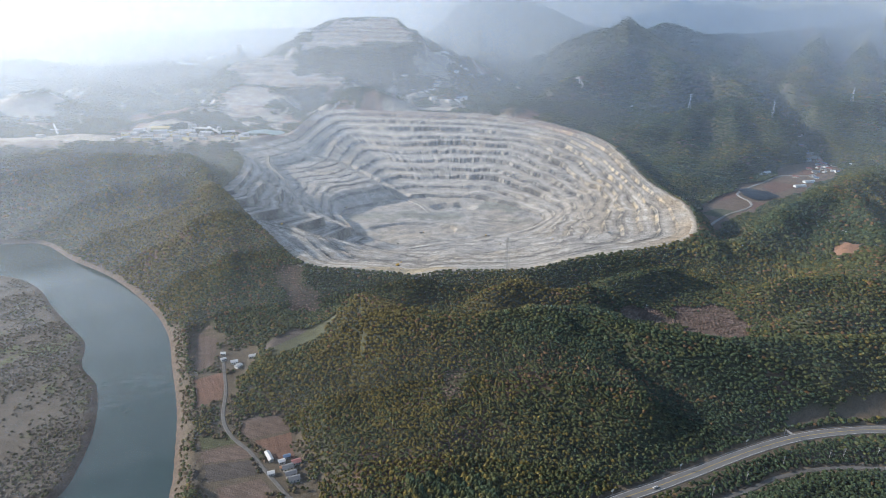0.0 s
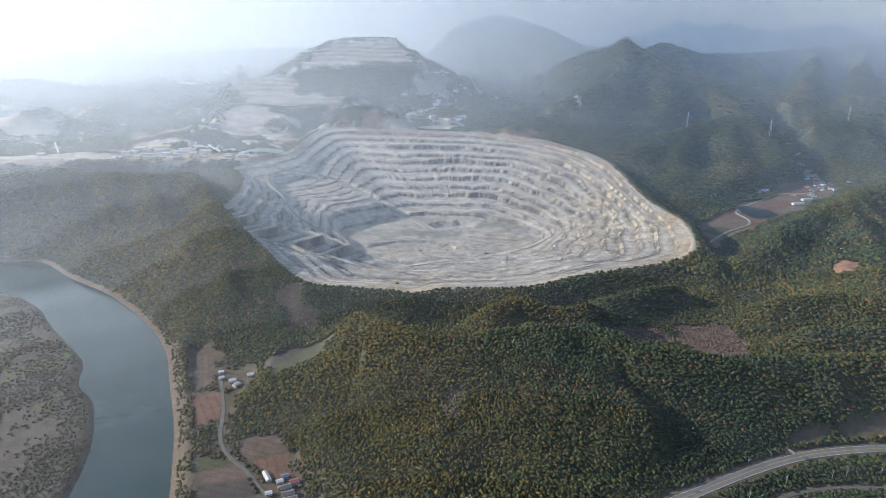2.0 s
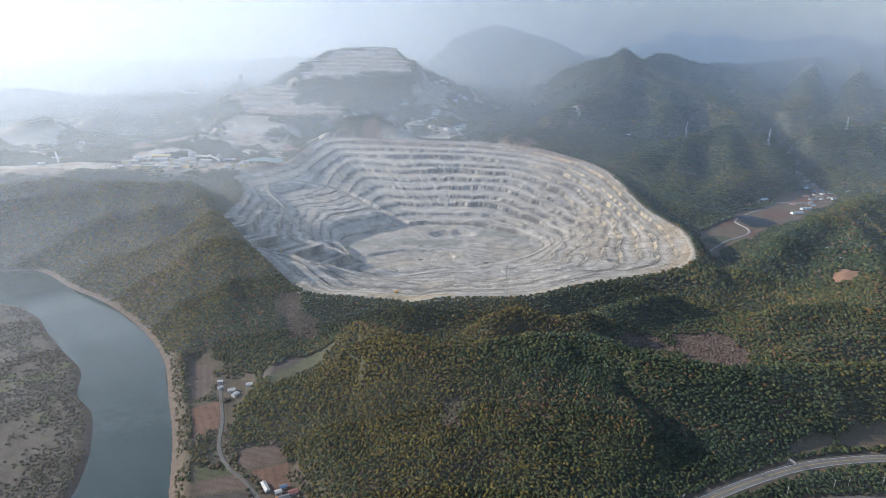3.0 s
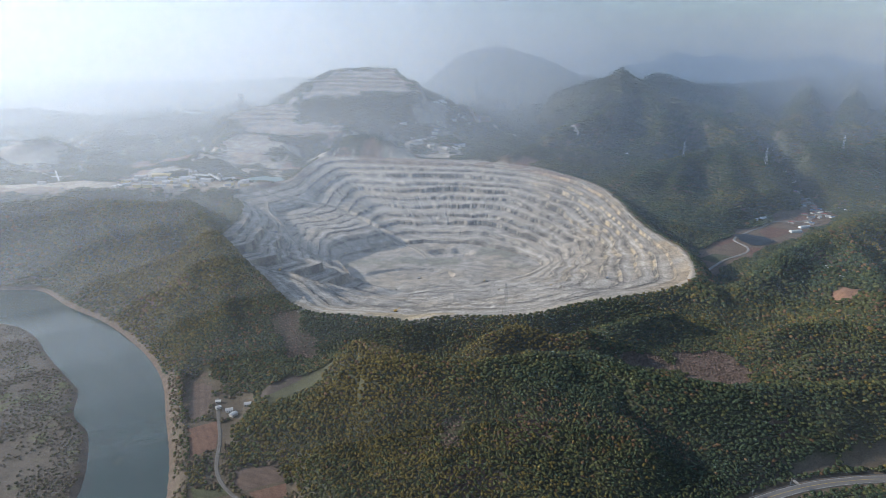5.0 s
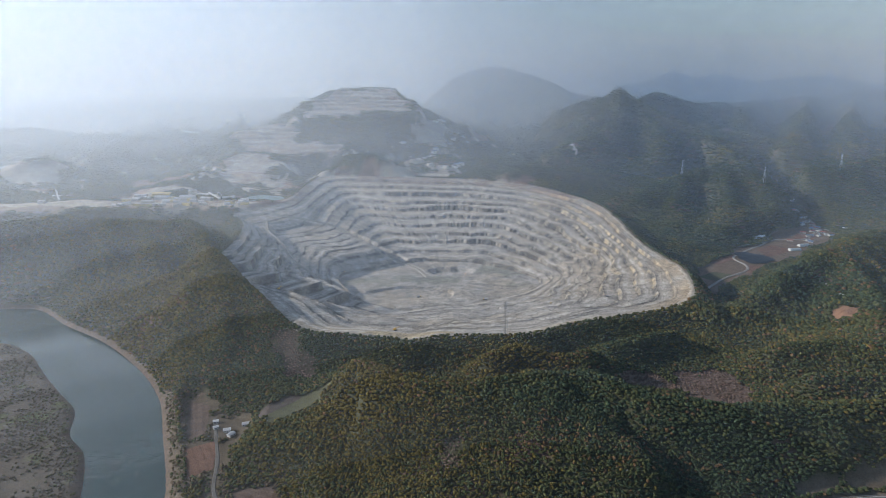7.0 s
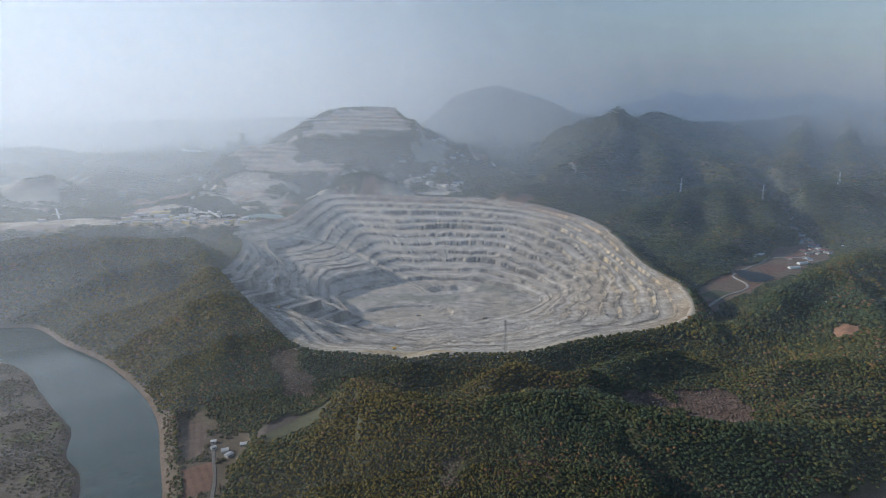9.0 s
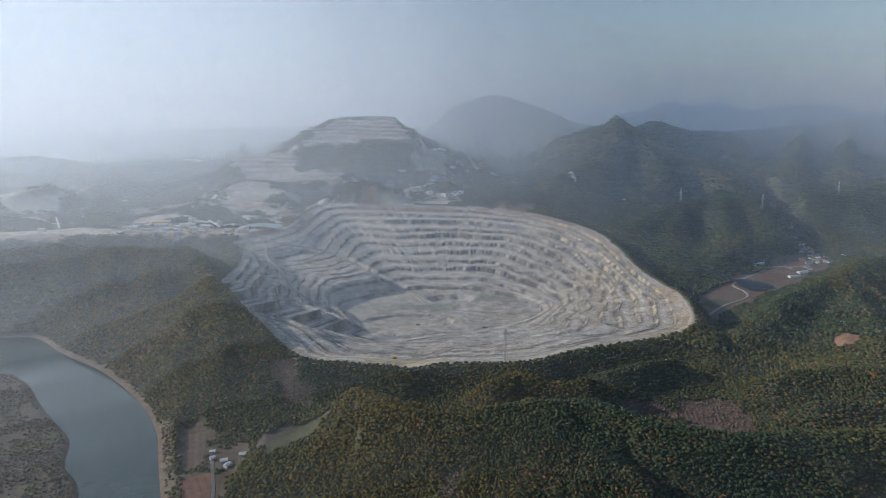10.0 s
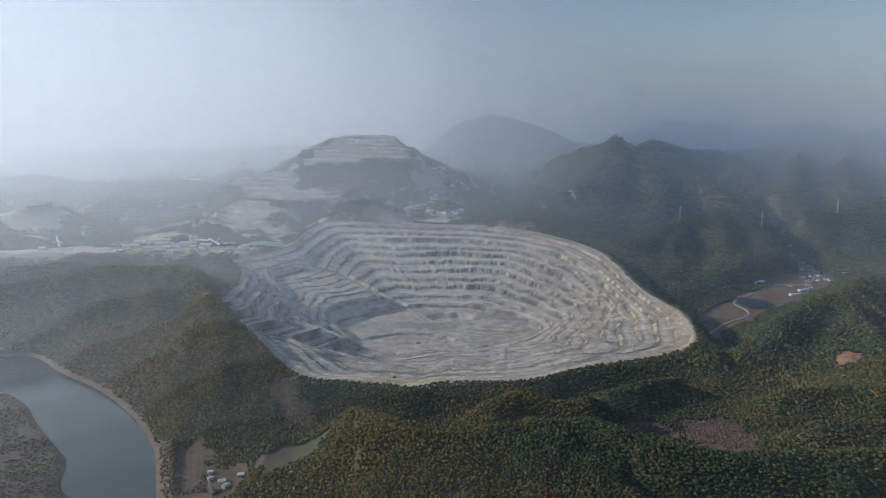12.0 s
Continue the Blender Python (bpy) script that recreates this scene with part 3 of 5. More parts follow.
        if s <= 1:
            c = lerp(c, np.array((0.20, 0.205, 0.165)), (smooth(fbm(x, y, 60, 68, 4), 0.08, 0.3) * 0.75)[:, None])
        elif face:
            # bare rock and rubble, with the faces' shading also put into the tint
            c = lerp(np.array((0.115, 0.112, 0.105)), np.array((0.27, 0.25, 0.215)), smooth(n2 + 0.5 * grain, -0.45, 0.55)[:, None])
            sand = smooth(ca + 0.5 * n2, 0.45, 1.1) * smooth(n2 + 0.5 * n, -0.15, 0.35) * smooth(v, 0.35, 0.8)
            c = lerp(c, np.array((0.45, 0.36, 0.215)), (sand * 0.55)[:, None])
        elif k < BENCHES and f in (0.42, 0.62):
            track = smooth(fbm(ca * 60 + 13 * k, sa * 60, 30, 55, 2), -0.35, 0.1)
            c = lerp(c, np.array((0.45, 0.425, 0.375)), (track * 0.8)[:, None])
        elif k < BENCHES and f in (0.18, 0.22):
            c = lerp(c, np.array((0.23, 0.21, 0.18)), (smooth(own, -0.3, 0.2) * 0.7)[:, None])
        if s > 1.78:
            c = lerp(c, np.array((0.36, 0.285, 0.19)), (smooth(ca, 0.4, 0.8) * smooth(v, 0.85, 1.0) * smooth(n, -0.4, 0.3) * 0.8)[:, None])
        c = lerp(c, np.array((0.24, 0.18, 0.14)), (smooth(sa, 0.5, 0.8) * smooth(s, 1.86, 1.97) * smooth(n + 0.5 * n2, -0.3, 0.3) * 0.85)[:, None])
        heap = np.hypot((x + 32) / 48, (y - 545) / 20) * (1 + 0.25 * n2)
        c = lerp(c, np.array((0.40, 0.335, 0.225)), smooth(heap, 1.05, 0.8)[:, None])
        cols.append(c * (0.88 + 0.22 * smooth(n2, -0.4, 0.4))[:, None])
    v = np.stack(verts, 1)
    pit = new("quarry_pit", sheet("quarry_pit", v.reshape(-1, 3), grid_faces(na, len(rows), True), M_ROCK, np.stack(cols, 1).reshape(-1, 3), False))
    return tagged(pit, "pale grey open quarry pit with stepped benches", "quarry", kind="structure")


pit = build_pit()

# ---- river ----
bm = bmesh.new()
bank = [p[:2] for p in spline(RIGHT_BANK, 3)]
edge = [bm.verts.new((x * U + 14, y * U + 10, 0.0)) for x, y in bank]
far_side = [bm.verts.new((x * U - 14, y * U - 10, 0.0)) for x, y in [p[:2] for p in spline(LEFT_BANK, 3)]]
bm.faces.new(edge + far_side)
bmesh.ops.triangulate(bm, faces=bm.faces[:])
bm.normal_update()
for f in bm.faces:
    if f.normal.z < 0:
        f.normal_flip()
me = bpy.data.meshes.new("river")
bm.to_mesh(me)
me.materials.append(M_WATER)
tagged(new("river", me), "calm dark green river between wooded banks", "river", kind="structure")


# ---- roads ----
def ribbon(name, line, half, lift, mat, z):
    p = np.array([q[:2] for q in line])
    t = np.gradient(p, axis=0)
    t /= np.linalg.norm(t, axis=1)[:, None]
    nrm = np.stack([-t[:, 1], t[:, 0]], 1)
    rows = [np.concatenate([p + nrm * o, np.full((len(p), 1), z + l)], 1) for o, l in ((half + 1.2, -0.8), (half, lift), (-half, lift), (-half - 1.2, -0.8))]
    v = np.stack(rows, 1)
    return new(name, sheet(name, v.reshape(-1, 3), grid_faces(len(p), 4)[:, ::-1], mat, None, False))


road = tagged(ribbon("road", ROAD, 3.3, 0.35, M_ASPHALT, ROAD_Z), "grey asphalt two-lane road with white edge lines", "road", kind="structure")
tagged(ribbon("road_side", SIDE_ROAD, 1.2, 0.3, M_LANE, ROAD_Z - 2), "narrow grey paved side road", "road", kind="structure")
tagged(ribbon("lane", LANE, 1.0, 0.3, M_LANE, LANE_Z), "narrow concrete farm lane", "road", kind="structure")


# ---- woods ----
def ico(level, seed, rough):
    b = bmesh.new()
    bmesh.ops.create_icosphere(b, subdivisions=level, radius=1)
    v = np.array([x.co[:] for x in b.verts])
    f = np.array([[q.index for q in g.verts] for g in b.faces])
    b.free()
    rng = np.random.default_rng(seed)
    v = v * (1 + rough * rng.uniform(-1, 1, (len(v), 1)))
    return v, f


def crown_shape(seed, clumps):
    """Unit crown of several leaf clumps on a dome, about 1 across and 1 high."""
    rng = np.random.default_rng(seed)
    if clumps == 1:
        v, f = ico(2, seed, 0.16)
        v = v * (0.5, 0.5, 0.5) + (0, 0, 0.5)
        return v, f
    if clumps == 0:
        v, f = ico(1, seed, 0.2)
        f = f[v[f][:, :, 2].mean(1) > -0.6]
        return v * (0.52, 0.52, 0.5) + (0, 0, 0.45), f
    vs, fs, n = [], [], 0
    for k in range(clumps):
        v, f = ico(1, seed * 31 + k, 0.22)
        f = f[v[f][:, :, 2].mean(1) > -0.6]
        if k == 0:
            c, s = np.array((0, 0, 0.62)), 0.36
        else:
            t = 2 * np.pi * k / (clumps - 1) + rng.uniform(-0.4, 0.4)
            c, s = np.array((0.29 * np.cos(t), 0.29 * np.sin(t), rng.uniform(0.3, 0.62))), rng.uniform(0.22, 0.31)
        vs.append(v * s + c)
        fs.append(f + n)
        n += len(v)
    return np.concatenate(vs), np.concatenate(fs)


# stands: x, y, size, plus for larch and minus for pine
FIELD_OUTLINES = [[(-217, 480), (-201, 488), (-179, 430), (-190, 420)], [(-190, 416), (-170, 419), (-158, 384), (-172, 374)], [(-160, 342), (-131, 336), (-110, 306), (-95, 276), (-122, 276), (-147, 297)],
                  [(-137, 360), (-112, 366), (-92, 320), (-104, 320), (-133, 345)], [(-176, 452), (-150, 446), (-152, 420), (-176, 425)], [(-112, 328), (-92, 325), (-82, 298), (-105, 302)]]
# larch on the left hill also puts its golden sunlight into leaf colour
STANDS = [(-40, 410, 60, 0.5), (70, 490, 45, 1.2), (-300, 650, 170, 0.9), (30, 330, 90, 0.15), (-60, 440, 40, 0.5), (200, 290, 60, -0.9), (300, 290, 60, -0.9),
          (90, 400, 50, -0.4), (210, 350, 60, -0.3), (400, 620, 110, -0.3), (-130, 540, 60, -0.5)]


def species(x, y, rng):
    """Leaf colour of each tree by stands of larch, oak and pine."""
    even = 1 - 0.25 * smooth(np.hypot(x, y), 600, 1400)
    n = 0.8 * fbm(x, y, 150, 71) + 0.3 * even * rng.normal(size=len(x))
    n = n - 0.2 * smooth(np.hypot(x, y), 800, 1300) + 0.35 * fbm(x, y, 45, 72, 3) * smooth(np.hypot(x, y), 600, 1100)
    for cx, cy, size, gain in STANDS:
        n = n + gain * np.exp(-((x - cx) ** 2 + (y - cy) ** 2) / size ** 2)
    m = fbm(x, y, 60, 75) + 0.5 * even * rng.normal(size=len(x))
    larch = np.array((0.108, 0.088, 0.026))
    oak = np.array((0.062, 0.070, 0.029))
    pine = np.array((0.038, 0.056, 0.030))
    rust = np.array((0.13, 0.082, 0.042))
    c = np.where((n > 0.35)[:, None], larch, np.where((n > -0.25)[:, None], oak, pine))
    c = np.where((m > 1.0)[:, None], rust, c)
    return c * (1 + even[:, None] * rng.uniform(-0.34, 0.36, (len(x), 1)))


def bare(x, y, h, over, out):
    """Where no trees grow."""
    b = (over < 5) | (out < 1.4) | (h < 1.0)
    yard, _ = to_line(x, y, YARD)
    b |= yard + 45 * fbm(x, y, 70, 31) + 14 * fbm(x, y, 14, 37) < 40
    works = smooth(y, 1080, 1160) * smooth(y, 2100, 1700) * smooth(x + 0.1 * y, 330, 230) * smooth(h, 90, 60)
    b |= works * smooth(fbm(x, y, 130, 33, 5), 0.18, 0.32) > 0.4
    b |= works * smooth(np.abs(fbm(x, y, 240, 35, 4)), 0.03, 0.02) > 0.5
    b |= smooth(y, 1150, 1300) * smooth(h, 110, 70) * smooth(fbm(x, y, 150, 36, 5), 0.34, 0.46) > 0.5
    b |= np.hypot((x - LAKE[0]) / 1.15, y - LAKE[1]) < 48
    b |= tip_bare(x, y) < 4
    for line, half in ((ROAD, 6.5), (SIDE_ROAD, 3), (LANE, 2.6)):
        d, _ = to_line(x, y, line)
        b |= d < half
    dale, _ = to_line(x, y, VALLEY)
    b |= (dale + 22 * fbm(x, y, 70, 31) < 10 + 24 * smooth(y, 1180, 980)) & (h < 24)
    for _, outline, edge in CLEARINGS:
        b |= outside_by(x, y, outline) + edge * fbm(x, y, 14, 37) < 0
    b |= on_island(x, y)
    for line in TRACKS:
        d, _ = to_line(x, y, line)
        b |= d < 9
    lane, _ = to_line(x, y, LANE)
    b |= (x < -70) & (y < 500) & (h < 10) & ((lane < 8) | (out < 10) | (fbm(x, y, 40, 44) < 0.0))
    for pts in FIELD_OUTLINES:
        b |= outside_by(x, y, pts) < 3
    return b


def plant(near, far, gap, seed):
    """Jittered places of trees between two distances."""
    rng = np.random.default_rng(seed)
    gx, gy = np.meshgrid(np.arange(-far * 0.84, far * 0.84, gap), np.arange(near * 0.72, far, gap), indexing="ij")
    x = (gx + rng.uniform(-0.58, 0.58, gx.shape) * gap).ravel()
    y = (gy + rng.uniform(-0.58, 0.58, gx.shape) * gap).ravel()
    r = np.hypot(x, y)
    keep = (r >= near) & (r < far) & (np.abs(x) < 0.8 * y + 30)
    x, y = x[keep], y[keep]
    h, over, out = land(x, y)
    keep = ~bare(x, y, h, over, out)
    keep &= (fbm(x, y, 40, 81) + fbm(x, y, 130, 83)) > -1.15
    return x[keep], y[keep], h[keep], rng


M_BARK = material("bark", (0.13, 0.1, 0.075), 0.9, 1.5, 0.3, 0.4, 9)


def single_trees(xs, ys, hs):
    """Trees of the wood's edge, each with its trunk, limbs and crown."""
    rng = np.random.default_rng(9)
    kinds = []
    for k in range(10):
        root = tagged(new("tree"), "broadleaf tree with a yellow-green autumn crown", "tree", "trees of the lower wood")
        b = bmesh.new()
        bmesh.ops.create_cone(b, cap_ends=True, segments=7, radius1=0.17, radius2=0.07, depth=3.6, matrix=Matrix.Translation((0, 0, 1.5)))
        for q in range(4):
            turn = q * 1.57 + k
            bmesh.ops.create_cone(b, cap_ends=True, segments=5, radius1=0.07, radius2=0.025, depth=2.4,
                                  matrix=pose(0.55 * math.cos(turn), 0.55 * math.sin(turn), 2.4 + 0.25 * q, 0, 40, math.degrees(turn)))
        me = bpy.data.meshes.new("trunk")
        b.to_mesh(me)
        b.free()
        me.materials.append(M_BARK)
        new("trunk", me).parent = root
        v, f = crown_shape(700 + k, 9)
        tint = species(np.array([20.0 * k]), np.array([280.0]), rng)
        c = new("crown", sheet("crown", v * (4.4, 4.4, 5.2) + (0, 0, 1.4), f, M_LEAF, np.repeat(tint, len(v), 0), False, 1.0))
        c.parent = root
        kinds.append(root)
    for i, (x, y, h) in enumerate(zip(xs, ys, hs)):
        size = rng.uniform(0.75, 1.25)
        m = Matrix.LocRotScale((x * U, y * U, h * U), Euler((0, 0, rng.uniform(0, 6.28))), None)
        ob = kinds[i] if i < 10 else copy_thing(kinds[i % 10], m)
        ob.matrix_basis = m @ Matrix.Diagonal((size, size, size, 1))


def woods(name, near, far, gap, clumps, width, seed, label):
    x, y, h, rng = plant(near, far, gap, seed)
    if name == "woods" and seed == 100:
        lone = (y < 284) & (x > -20) & (x < 130)
        single_trees(x[lone][:300], y[lone][:300], h[lone][:300])
        rest = np.ones(len(x), bool)
        rest[np.nonzero(lone)[0][:300]] = False
        x, y, h = x[rest], y[rest], h[rest]
    shapes = [crown_shape(seed + k, clumps) for k in range(8)]
    pick = rng.integers(0, 8, len(x))
    w = width * rng.uniform(0.75, 1.3, len(x))
    tall = w * rng.uniform(0.72, 1.0, len(x)) * (0.42 if near >= 1000 else 0.85)
    turn = rng.uniform(0, 6.28, len(x))
    tint = species(x, y, rng)
    vs, fs, cs, n = [], [], [], 0
    for k, (v, f) in enumerate(shapes):
        i = np.nonzero(pick == k)[0]
        if not len(i):
            continue
        c, s = np.cos(turn[i])[:, None], np.sin(turn[i])[:, None]
        px = (v[None, :, 0] * c - v[None, :, 1] * s) * w[i][:, None] + x[i][:, None]
        py = (v[None, :, 0] * s + v[None, :, 1] * c) * w[i][:, None] + y[i][:, None]
        pz = v[None, :, 2] * tall[i][:, None] + h[i][:, None] + 0.25 * w[i][:, None]
        vs.append(np.stack([px, py, pz], -1).reshape(-1, 3))
        fs.append((f[None] + (np.arange(len(i)) * len(v))[:, None, None] + n).reshape(-1, 3))
        cs.append(np.repeat(tint[i], len(v), 0))
        n += len(i) * len(v)
    ob = new(name, sheet(name, np.concatenate(vs), np.concatenate(fs), M_LEAF, np.concatenate(cs), False))
    print(name, len(x), sum(len(f) for f in fs))
    return tagged(ob, label, "woods", kind="stuff")


woods("woods", 262, 400, 1.95, 3, 2.55, 100, "dense mixed woods with yellowing autumn crowns")
woods("woods", 400, 640, 2.05, 0, 2.6, 200, "dense mixed woods with green and yellow crowns")
woods("woods", 640, 1000, 2.9, 0, 3.8, 300, "wooded slopes above the river in autumn colours")
woods("woods", 1000, 1600, 4.6, 0, 6.2, 400, "wooded slopes behind the quarry")
woods("woods", 1600, 2800, 8.6, 0, 10.5, 500, "far wooded mountainside in haze")



# ---- things: helpers ----
def spot(x, y, turn=0.0, dz=0.0):
    """A pose on the ground at a place of the plan."""
    h = float(land(np.array([float(x)]), np.array([float(y)]))[0][0])
    return pose(x * U, y * U, h * U + dz, 0, 0, turn)


def part(name, bm, mat, parent, label=""):
    me = bpy.data.meshes.new(name)
    bm.normal_update()
    bm.to_mesh(me)
    bm.free()
    me.materials.append(mat)
    ob = new(name, me)
    ob.parent = parent
    if label:
        tagged(ob, label)
    return ob


def block(*boxes, bevel=0.0):
    """A bmesh of boxes, each (x0, y0, z0, x1, y1, z1)."""
    b = bmesh.new()
    for x0, y0, z0, x1, y1, z1 in boxes:
        bmesh.ops.create_cube(b, size=1, matrix=Matrix.Translation(((x0 + x1) / 2, (y0 + y1) / 2, (z0 + z1) / 2)) @ Matrix.Diagonal((x1 - x0, y1 - y0, z1 - z0, 1)))
    if bevel:
        bmesh.ops.bevel(b, geom=b.edges[:], offset=bevel, segments=1, affect="EDGES")
    return b


def tube(r1, r2, a, b_, seg=8):
    b = bmesh.new()
    a, b_ = Vector(a), Vector(b_)
    turn = (b_ - a).to_track_quat("Z", "Y").to_matrix().to_4x4()
    bmesh.ops.create_cone(b, cap_ends=True, segments=seg, radius1=r1, radius2=r2, depth=(b_ - a).length, matrix=Matrix.Translation((a + b_) / 2) @ turn)
    return b


def prism(w, d, h, top):
    """Walls with two gables."""
    b = bmesh.new()
    low = [b.verts.new((x, y, -1.0)) for x, y in ((-w, -d), (w, -d), (w, d), (-w, d))]
    up = [b.verts.new((x, y, h)) for x, y in ((-w, -d), (w, -d), (w, d), (-w, d))]
    g = [b.verts.new((-w, 0, top)), b.verts.new((w, 0, top))]
    for i, j in ((0, 1), (2, 3)):
        b.faces.new((low[i], low[j], up[j], up[i]))
    b.faces.new((low[1], low[2], up[2], g[1], up[1]))
    b.faces.new((low[3], low[0], up[0], g[0], up[3]))
    b.faces.new((up[0], up[1], g[1], g[0]))
    b.faces.new((up[2], up[3], g[0], g[1]))
    return b


def gable_roof(w, d, h, top, thick=0.22, eave=0.5):
    b = bmesh.new()
    slope = (top - h) / d
    for side in (-1, 1):
        ring = []
        for x in (-w - eave, w + eave):
            for y, z in ((side * (d + eave), h - slope * eave), (0, top)):
                ring.append((b.verts.new((x, y, z + 0.03)), b.verts.new((x, y, z + thick))))
        (a0, a1), (b0, b1), (c0, c1), (d0, d1) = ring
        for f in ((a1, b1, d1, c1), (a0, c0, d0, b0), (a0, a1, c1, c0), (b0, d0, d1, b1), (a0, b0, b1, a1), (c0, c1, d1, d0)):
            b.faces.new(f)
    bmesh.ops.recalc_face_normals(b, faces=b.faces[:])
    return b


def spread(first, spots):
    """Sets the thing at the first spot and copies of it at the others."""
    for i, m in enumerate(spots):
        if i == 0:
            first.matrix_basis = m
        else:
            copy_thing(first, m)


M_WHITE = material("white_paint", (0.55, 0.55, 0.53), 0.6, 0.5, 0.12, 0.05, 3)
M_PLASTER = material("plaster_wall", (0.55, 0.52, 0.46), 0.85, 0.4, 0.2, 0.1, 3)
M_BLUE = material("blue_metal_roof", (0.13, 0.2, 0.3), 0.45, 0.6, 0.15, 0.05, 4)
M_RED = material("red_metal_roof", (0.34, 0.14, 0.12), 0.5, 0.6, 0.2, 0.05, 4)
M_ORANGE = material("orange_metal_roof", (0.42, 0.22, 0.12), 0.5, 0.6, 0.2, 0.05, 4)
M_SLATE = material("grey_slate_roof", (0.16, 0.165, 0.17), 0.6, 0.7, 0.2, 0.1, 4)
M_GREY = material("pale_sheet_metal", (0.45, 0.46, 0.46), 0.5, 0.4, 0.15, 0.05, 3)
M_YELLOW = material("yellow_sheet_metal", (0.62, 0.5, 0.24), 0.55, 0.3, 0.15, 0.05, 2)
M_MACHINE = material("yellow_machine_paint", (0.55, 0.33, 0.05), 0.45, 1.0, 0.2, 0.05, 6)
M_DARK = material("dark_rubber", (0.03, 0.03, 0.03), 0.8, 1.0, 0.2, 0.1, 6)
M_STEEL = material("galvanised_steel", (0.36, 0.37, 0.38), 0.45, 0.6, 0.15, 0.05, 5, metal=0.6)
M_CONCRETE = material("concrete", (0.40, 0.39, 0.36), 0.85, 0.3, 0.2, 0.1, 3)
M_GLASS = material("window_glass", (0.03, 0.04, 0.05), 0.1, 0.5, 0.1, 0.0, 3, spec=0.6)
M_LINE = material("road_line_paint", (0.7, 0.7, 0.68), 0.7, 0.8, 0.15, 0.0, 5)
M_YLINE = material("yellow_line_paint", (0.6, 0.42, 0.08), 0.7, 0.8, 0.15, 0.0, 5)
M_POND = material("pond_liner", (0.012, 0.018, 0.026), 0.45, 0.05, 0.15, 0.04, 0.6, spec=0.15)
M_TURQUOISE = water_material("quarry_pond_water", (0.05, 0.12, 0.11), 0.3)
M_HAUL = material("haul_road_dirt", (0.29, 0.27, 0.235), 0.95, 0.15, 0.2, 0.3, 1.2)
M_NET = material("greenhouse_film", (0.6, 0.64, 0.64), 0.35, 0.4, 0.12, 0.05, 3)


def house(w, d, h, rise, walls, roof, label, group):
    root = tagged(new("house"), label, "house", group)
    part("wall", prism(w, d, h, h + rise), walls, root)
    part("roof", gable_roof(w, d, h, h + rise), roof, root)
    part("door", block((-0.5, -d - 0.07, 0.0, 0.5, -d + 0.02, 2.1)), M_SLATE, root)
    for x in (-w * 0.6, w * 0.6):
        win = part("window", block((x - 0.7, -d - 0.05, 0.9, x + 0.7, -d + 0.03, 2.1)), M_WHITE, root)
        part("pane", block((x - 0.6, -d - 0.07, 1.0, x + 0.6, -d + 0.02, 2.0)), M_GLASS, win)
    return root


def shed(w, d, h, rise, walls, roof, label, group="sheds of the quarry yard"):
    root = tagged(new("shed"), label, "shed", group)
    part("wall", prism(w, d, h, h + rise), walls, root)
    part("roof", gable_roof(w, d, h, h + rise, 0.25, 0.4), roof, root)
    part("gate", block((w - 0.03, -d * 0.45, 0, w + 0.1, d * 0.45, h * 0.8)), M_STEEL, root)
    return root


def block_of_flats(label):
    root = tagged(new("apartment_block"), label, "building", "blocks of flats in the far town")
    part("wall", block((-16, -6, -2, 16, 6, 42)), M_WHITE, root)
    part("roof", block((-16.4, -6.4, 42, 16.4, 6.4, 43), (-4, -3, 43, 4, 3, 46)), M_CONCRETE, root)
    for fl in range(13):
        part("window", block((-14.5, -6.12, 1 + fl * 3.1, 14.5, -5.95, 2.5 + fl * 3.1)), M_GLASS, root)
    return root


def greenhouse(length, r, label):
    root = tagged(new("greenhouse"), label, "greenhouse", "greenhouses among the fields")
    b = bmesh.new()
    bmesh.ops.create_cone(b, cap_ends=True, segments=20, radius1=r, radius2=r, depth=length, matrix=pose(0, 0, 0, 0, 90, 0))
    bmesh.ops.bisect_plane(b, geom=b.verts[:] + b.edges[:] + b.faces[:], plane_co=(0, 0, -0.2), plane_no=(0, 0, -1), clear_outer=True)
    part("film", b, M_NET, root)
    for k in range(5):
        x = -length / 2 + 0.3 + k * (length - 0.6) / 4
        hoop = bmesh.new()
        bmesh.ops.create_cone(hoop, cap_ends=False, segments=20, radius1=r + 0.05, radius2=r + 0.05, depth=0.12, matrix=pose(x, 0, 0, 0, 90, 0))
        part("hoop", hoop, M_STEEL, root)
    return root


def pylon(height, label):
    root = tagged(new("transmission_tower"), label, "pylon", "power line over the hills")
    for sx in (-1, 1):
        for sy in (-1, 1):
            part("leg", tube(0.22, 0.12, (3.2 * sx, 3.2 * sy, -1), (0.5 * sx, 0.5 * sy, height)), M_STEEL, root)
    for k in range(7):
        z0, z1 = height * k / 7, height * (k + 1) / 7
        w0, w1 = 3.2 - 2.7 * k / 7, 3.2 - 2.7 * (k + 1) / 7
        for sy in (-1, 1):
            part("brace", tube(0.09, 0.09, (-w0, sy * w0, z0), (w1, sy * w1, z1), 5), M_STEEL, root)
            part("brace", tube(0.09, 0.09, (w0, sy * w0, z0), (-w1, sy * w1, z1), 5), M_STEEL, root)
    for z, r in ((0.68, 5.5), (0.82, 5.0), (0.95, 4.2)):
        part("cross_arm", tube(0.2, 0.2, (-r, 0, height * z), (r, 0, height * z), 6), M_STEEL, root)
    return root


